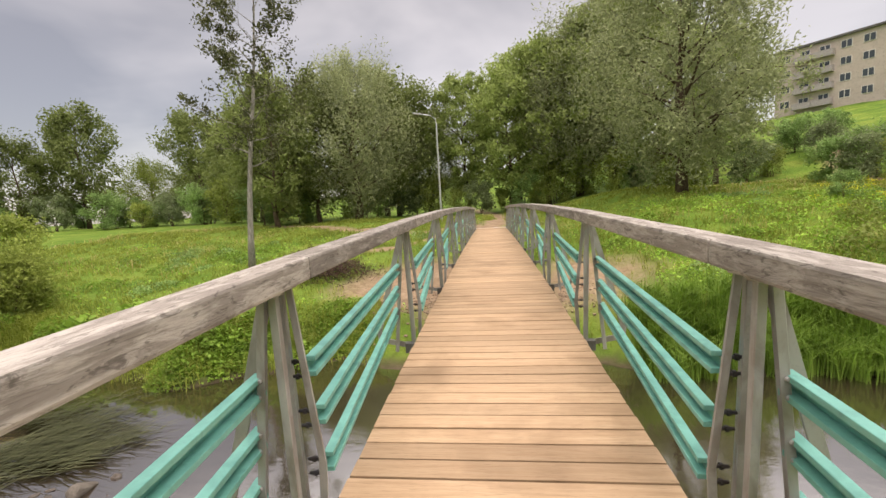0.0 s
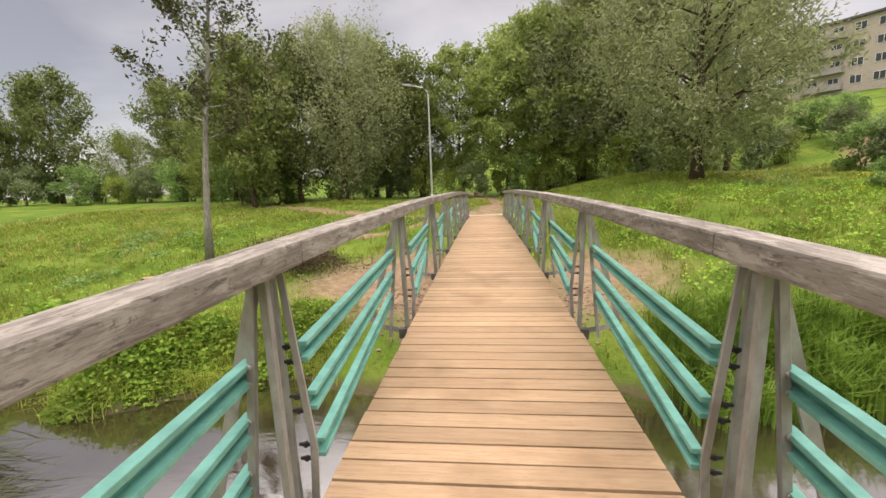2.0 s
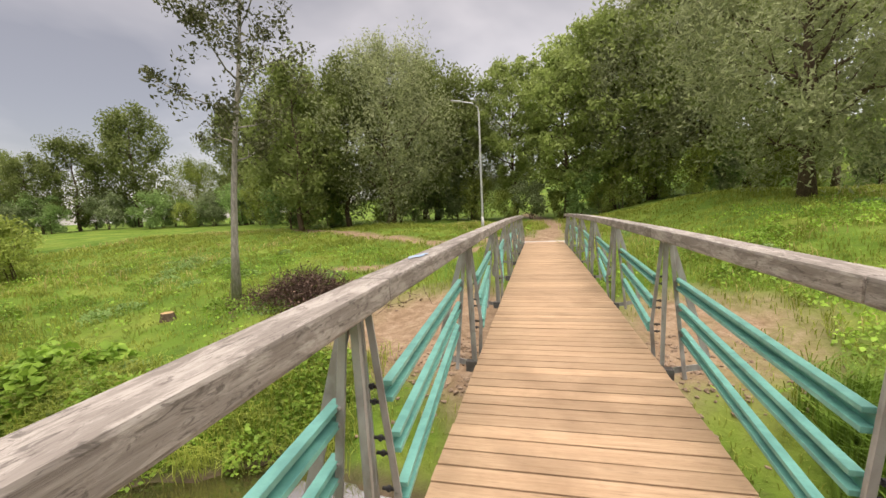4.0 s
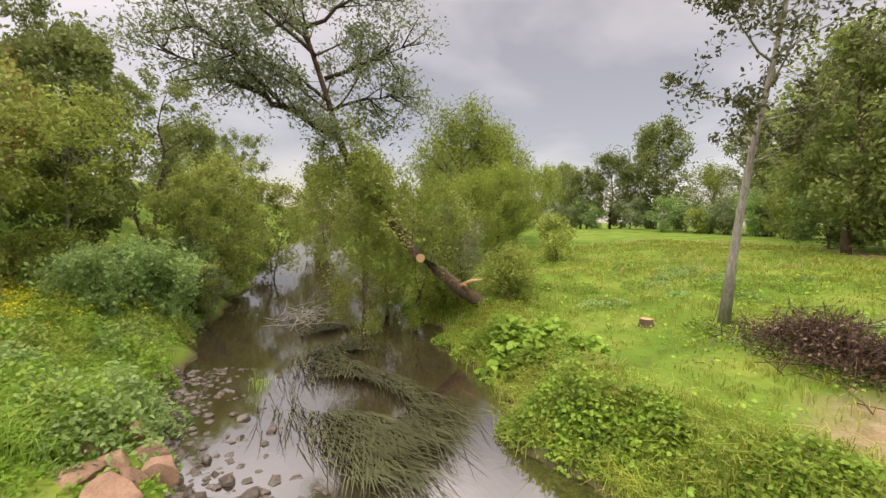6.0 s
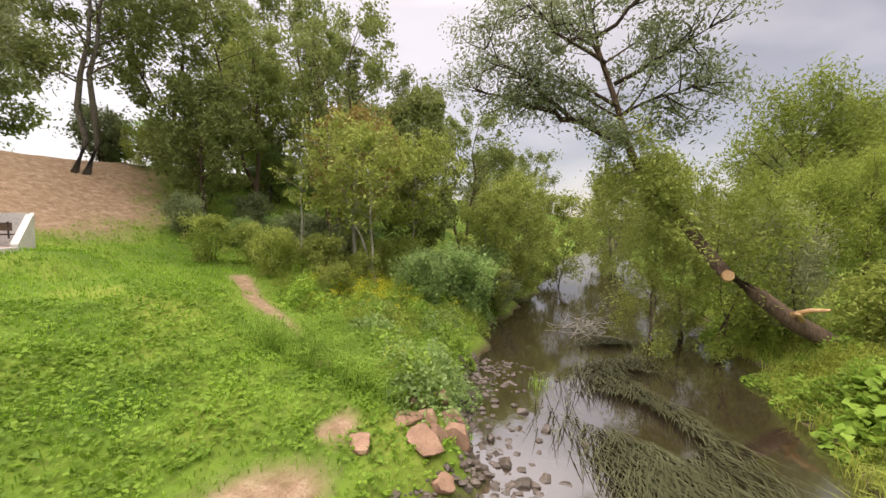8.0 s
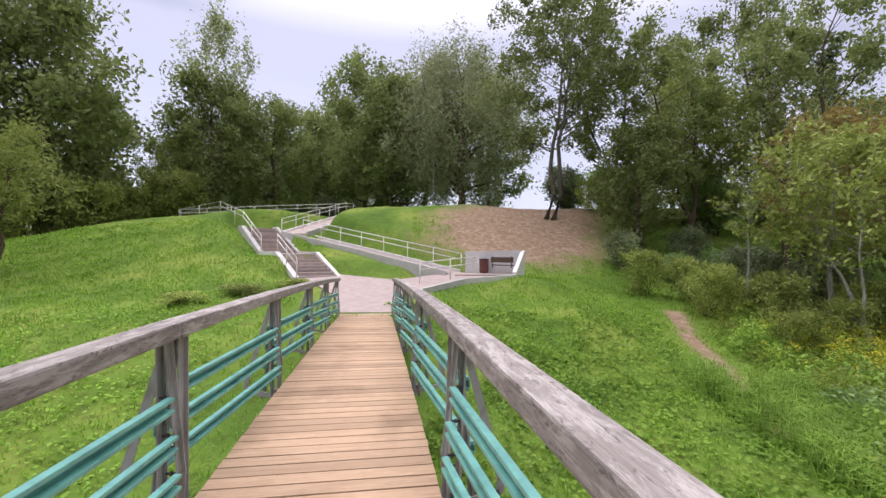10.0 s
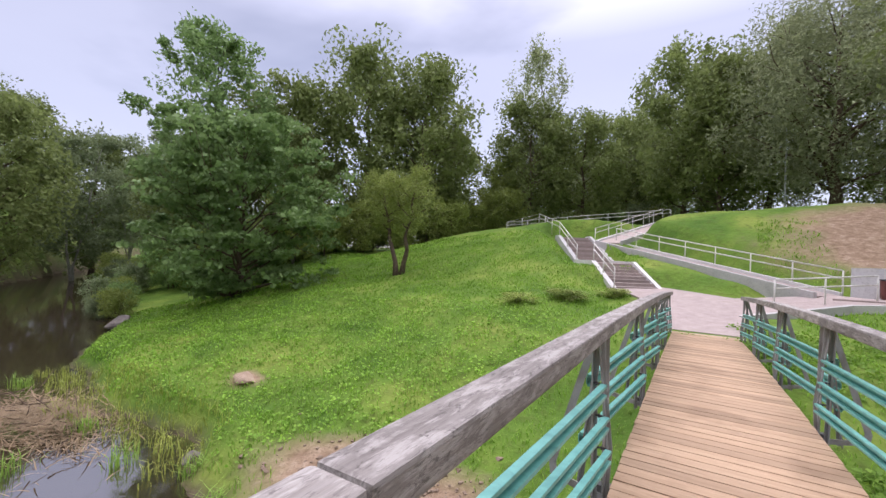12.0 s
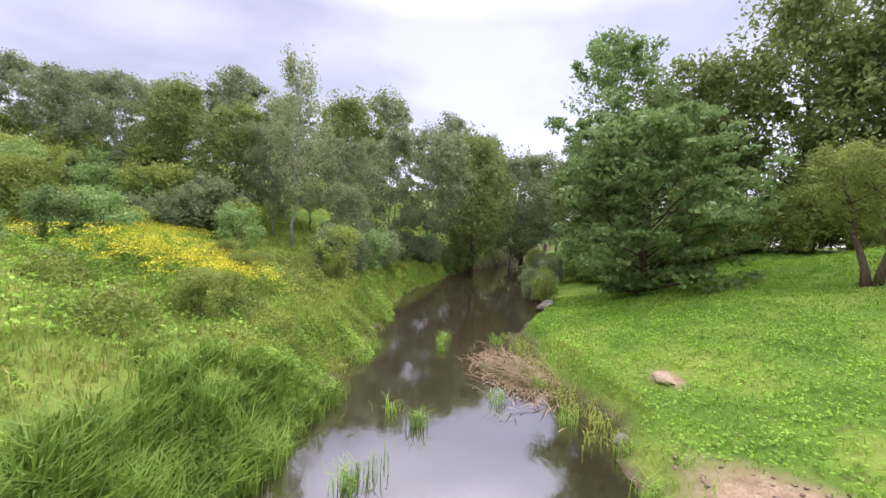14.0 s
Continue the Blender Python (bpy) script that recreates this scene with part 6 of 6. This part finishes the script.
def sticks(name, x, y, z, lens, rad, mat, label, seed, flat=0.25, category="sticks"):
    r = rng(seed)
    runs = []
    for i in range(len(x)):
        d = Vector((*(r.normal(size=2)), r.normal() * flat)).normalized()
        p = Vector((x[i], y[i], z[i]))
        runs.append((bent(p - d * lens[i] / 2, d, lens[i], r, 3, 0.05, 0.2), [rad, rad * 0.8, rad * 0.6, rad * 0.35]))
    return tagged(new(name, tubes_mesh(name, runs, mat, 4)), label, category, kind="stuff")


def make_debris():
    r = rng(61)
    # dark heap of cut brushwood below the slim tree
    n = 700
    x, y = -8.2 + r.normal(size=n) * 1.2, 16.9 + r.normal(size=n) * 0.6
    hump = np.exp(-((x + 8.2) / 1.9) ** 2 - ((y - 16.7) / 1.1) ** 2)
    z = ground(x, y) + 0.1 + 1.2 * hump * r.uniform(0.1, 1.0, n)
    sticks("brushwood_heap", x, y, z, r.uniform(0.5, 1.5, n), 0.013, BRUSHBARK, "dark heap of cut brushwood on the bank", 62, 0.5)
    pts = np.stack([x, y, z], -1)[r.integers(0, n, 2600)] + r.normal(size=(2600, 3)) * 0.18
    pts[:, 2] = np.maximum(pts[:, 2], ground(pts[:, 0], pts[:, 1]) + 0.03)
    tagged(new("withered_leaves", quad_mesh("withered_leaves", leaves_at(pts, 0.10, r, 0, 0.6), BRUSH)), "withered brown leaves on the brushwood heap", "leaves", kind="stuff")
    # driftwood caught in the stream
    n = 70
    x, y = -21.5 + r.normal(size=n) * 1.1, 3.0 + r.normal(size=n) * 0.35 + 0.25 * r.normal(size=n)
    sticks("driftwood", x, y, np.full(n, WATER_Z + 0.12) + r.uniform(0, 0.2, n), r.uniform(0.5, 2.0, n), 0.022, BARK_PALE, "pale driftwood caught in the stream", 63, 0.15)
    n = 26
    x, y = 15.8 + r.normal(size=n) * 1.2, 1.9 + r.normal(size=n) * 0.4
    sticks("driftwood", x, y, np.full(n, WATER_Z + 0.2), r.uniform(0.4, 1.2, n), 0.02, BARK_BROWN, "brown sticks washed onto the spit", 64, 0.12)
    # tree stump in the meadow
    x, y = -12.9, 15.3
    stump = empty("tree_stump", (x, y, gz(x, y)), "low tree stump with pale orange cut face", "stump")
    part("bole", bm_lathe([(0.30, -0.1), (0.24, 0.06), (0.21, 0.22), (0.205, 0.26)], 14), BARK_BROWN, stump)
    part("cut_face", bm_lathe([(0.205, 0.262), (0.1, 0.275), (0.0, 0.27)], 14), CUTWOOD, stump)


BRUSHBARK = make_mineral("brushwood_bark", [(0.3, (0.05, 0.03, 0.025)), (0.7, (0.12, 0.08, 0.06))], 6.0)
make_debris()


# ---- the apartment block on the hill ----
def make_block():
    a, b = Vector((58.5, 92.0, 0)), Vector((71.0, 74.0, 0))
    d = (b - a).normalized()
    n = Vector((-d.y, d.x, 0))
    if n.dot(Vector((1, 1, 0))) < 0:
        n = -n
    z0 = 12.2
    length, storey, floors = (b - a).length, 2.9, 5
    block = empty("apartment_block", (a.x, a.y, z0), "five-storey beige panel apartment block on the hill", "building")
    block.rotation_euler = (0, 0, math.atan2(d.y, d.x))
    side = 1 if n.dot(Vector((-d.y, d.x, 0))) > 0 else -1
    H = storey * floors + 0.9
    bm = bmesh.new()
    beam(bm, (0, side * 6, H / 2 - 2), (length, side * 6, H / 2 - 2), 12, H + 4)
    part("wall", bm, FACADE, block)
    bm = bmesh.new()
    beam(bm, (-0.4, side * 6, H + 0.2), (length + 0.4, side * 6, H + 0.2), 13, 0.4, bevel=0.05)
    part("roof", bm, GIRDER, block)
    cols = int(length / 3.0)
    for c in range(cols):
        x = 1.7 + c * 3.0
        balcony = c % 5 in (1, 2)
        for f in range(floors):
            z = 0.9 + storey * f + 0.85
            bm = bmesh.new()
            beam(bm, (x - 0.8, -side * 0.03, z + 0.65), (x + 0.8, -side * 0.03, z + 0.65), 0.1, 1.4)
            w = part("window", bm, WHITEPAINT, block)
            for o in (-0.38, 0.38):
                bm = bmesh.new()
                beam(bm, (x + o - 0.32, -side * 0.09, z + 0.65), (x + o + 0.32, -side * 0.09, z + 0.65), 0.03, 1.2)
                part("pane", bm, PANE, w)
            if balcony and f:
                bm = bmesh.new()
                beam(bm, (x - 1.45, -side * 0.6, z - 0.75), (x + 1.45, -side * 0.6, z - 0.75), 1.2, 0.14)
                beam(bm, (x - 1.45, -side * 1.18, z - 0.2), (x + 1.45, -side * 1.18, z - 0.2), 0.06, 1.0)
                for e in (-1.42, 1.42):
                    beam(bm, (x + e, -side * 0.02, z - 0.2), (x + e, -side * 1.15, z - 0.2), 0.05, 1.0)
                part("balcony", bm, BALCONY, block)


PANE, _nt, _b = material("window_glass", 0.08, 0, 0.6)
_b.inputs["Base Color"].default_value = (0.05, 0.06, 0.07, 1)
BALCONY = make_steel("balcony_panel", (0.40, 0.37, 0.36), (0.30, 0.26, 0.24), 0.6, 0.0)
make_block()


def make_smear():
    """A smear of blue paint on top of the handrail."""
    r = rng(77)
    y0 = 6.14
    bm = bmesh.new()
    ring = [bm.verts.new((-0.90 + 0.035 * math.cos(t) * r.uniform(0.5, 1.2) + 0.02 * math.sin(t), y0 + 0.13 * math.sin(t) * r.uniform(0.8, 1.2), 0)) for t in np.linspace(0, 2 * math.pi, 33)[:-1]]
    bm.faces.new(ring)
    for v in bm.verts:
        v.co.z = dz(v.co.y) + RAIL_H + 0.1025
    bpart("paint_smear", bm, BLUEPAINT, "smear of pale blue paint")


BLUEPAINT = make_steel("pale_blue_paint", (0.27, 0.42, 0.6), (0.36, 0.40, 0.44), 0.7, 0.0)
make_smear()
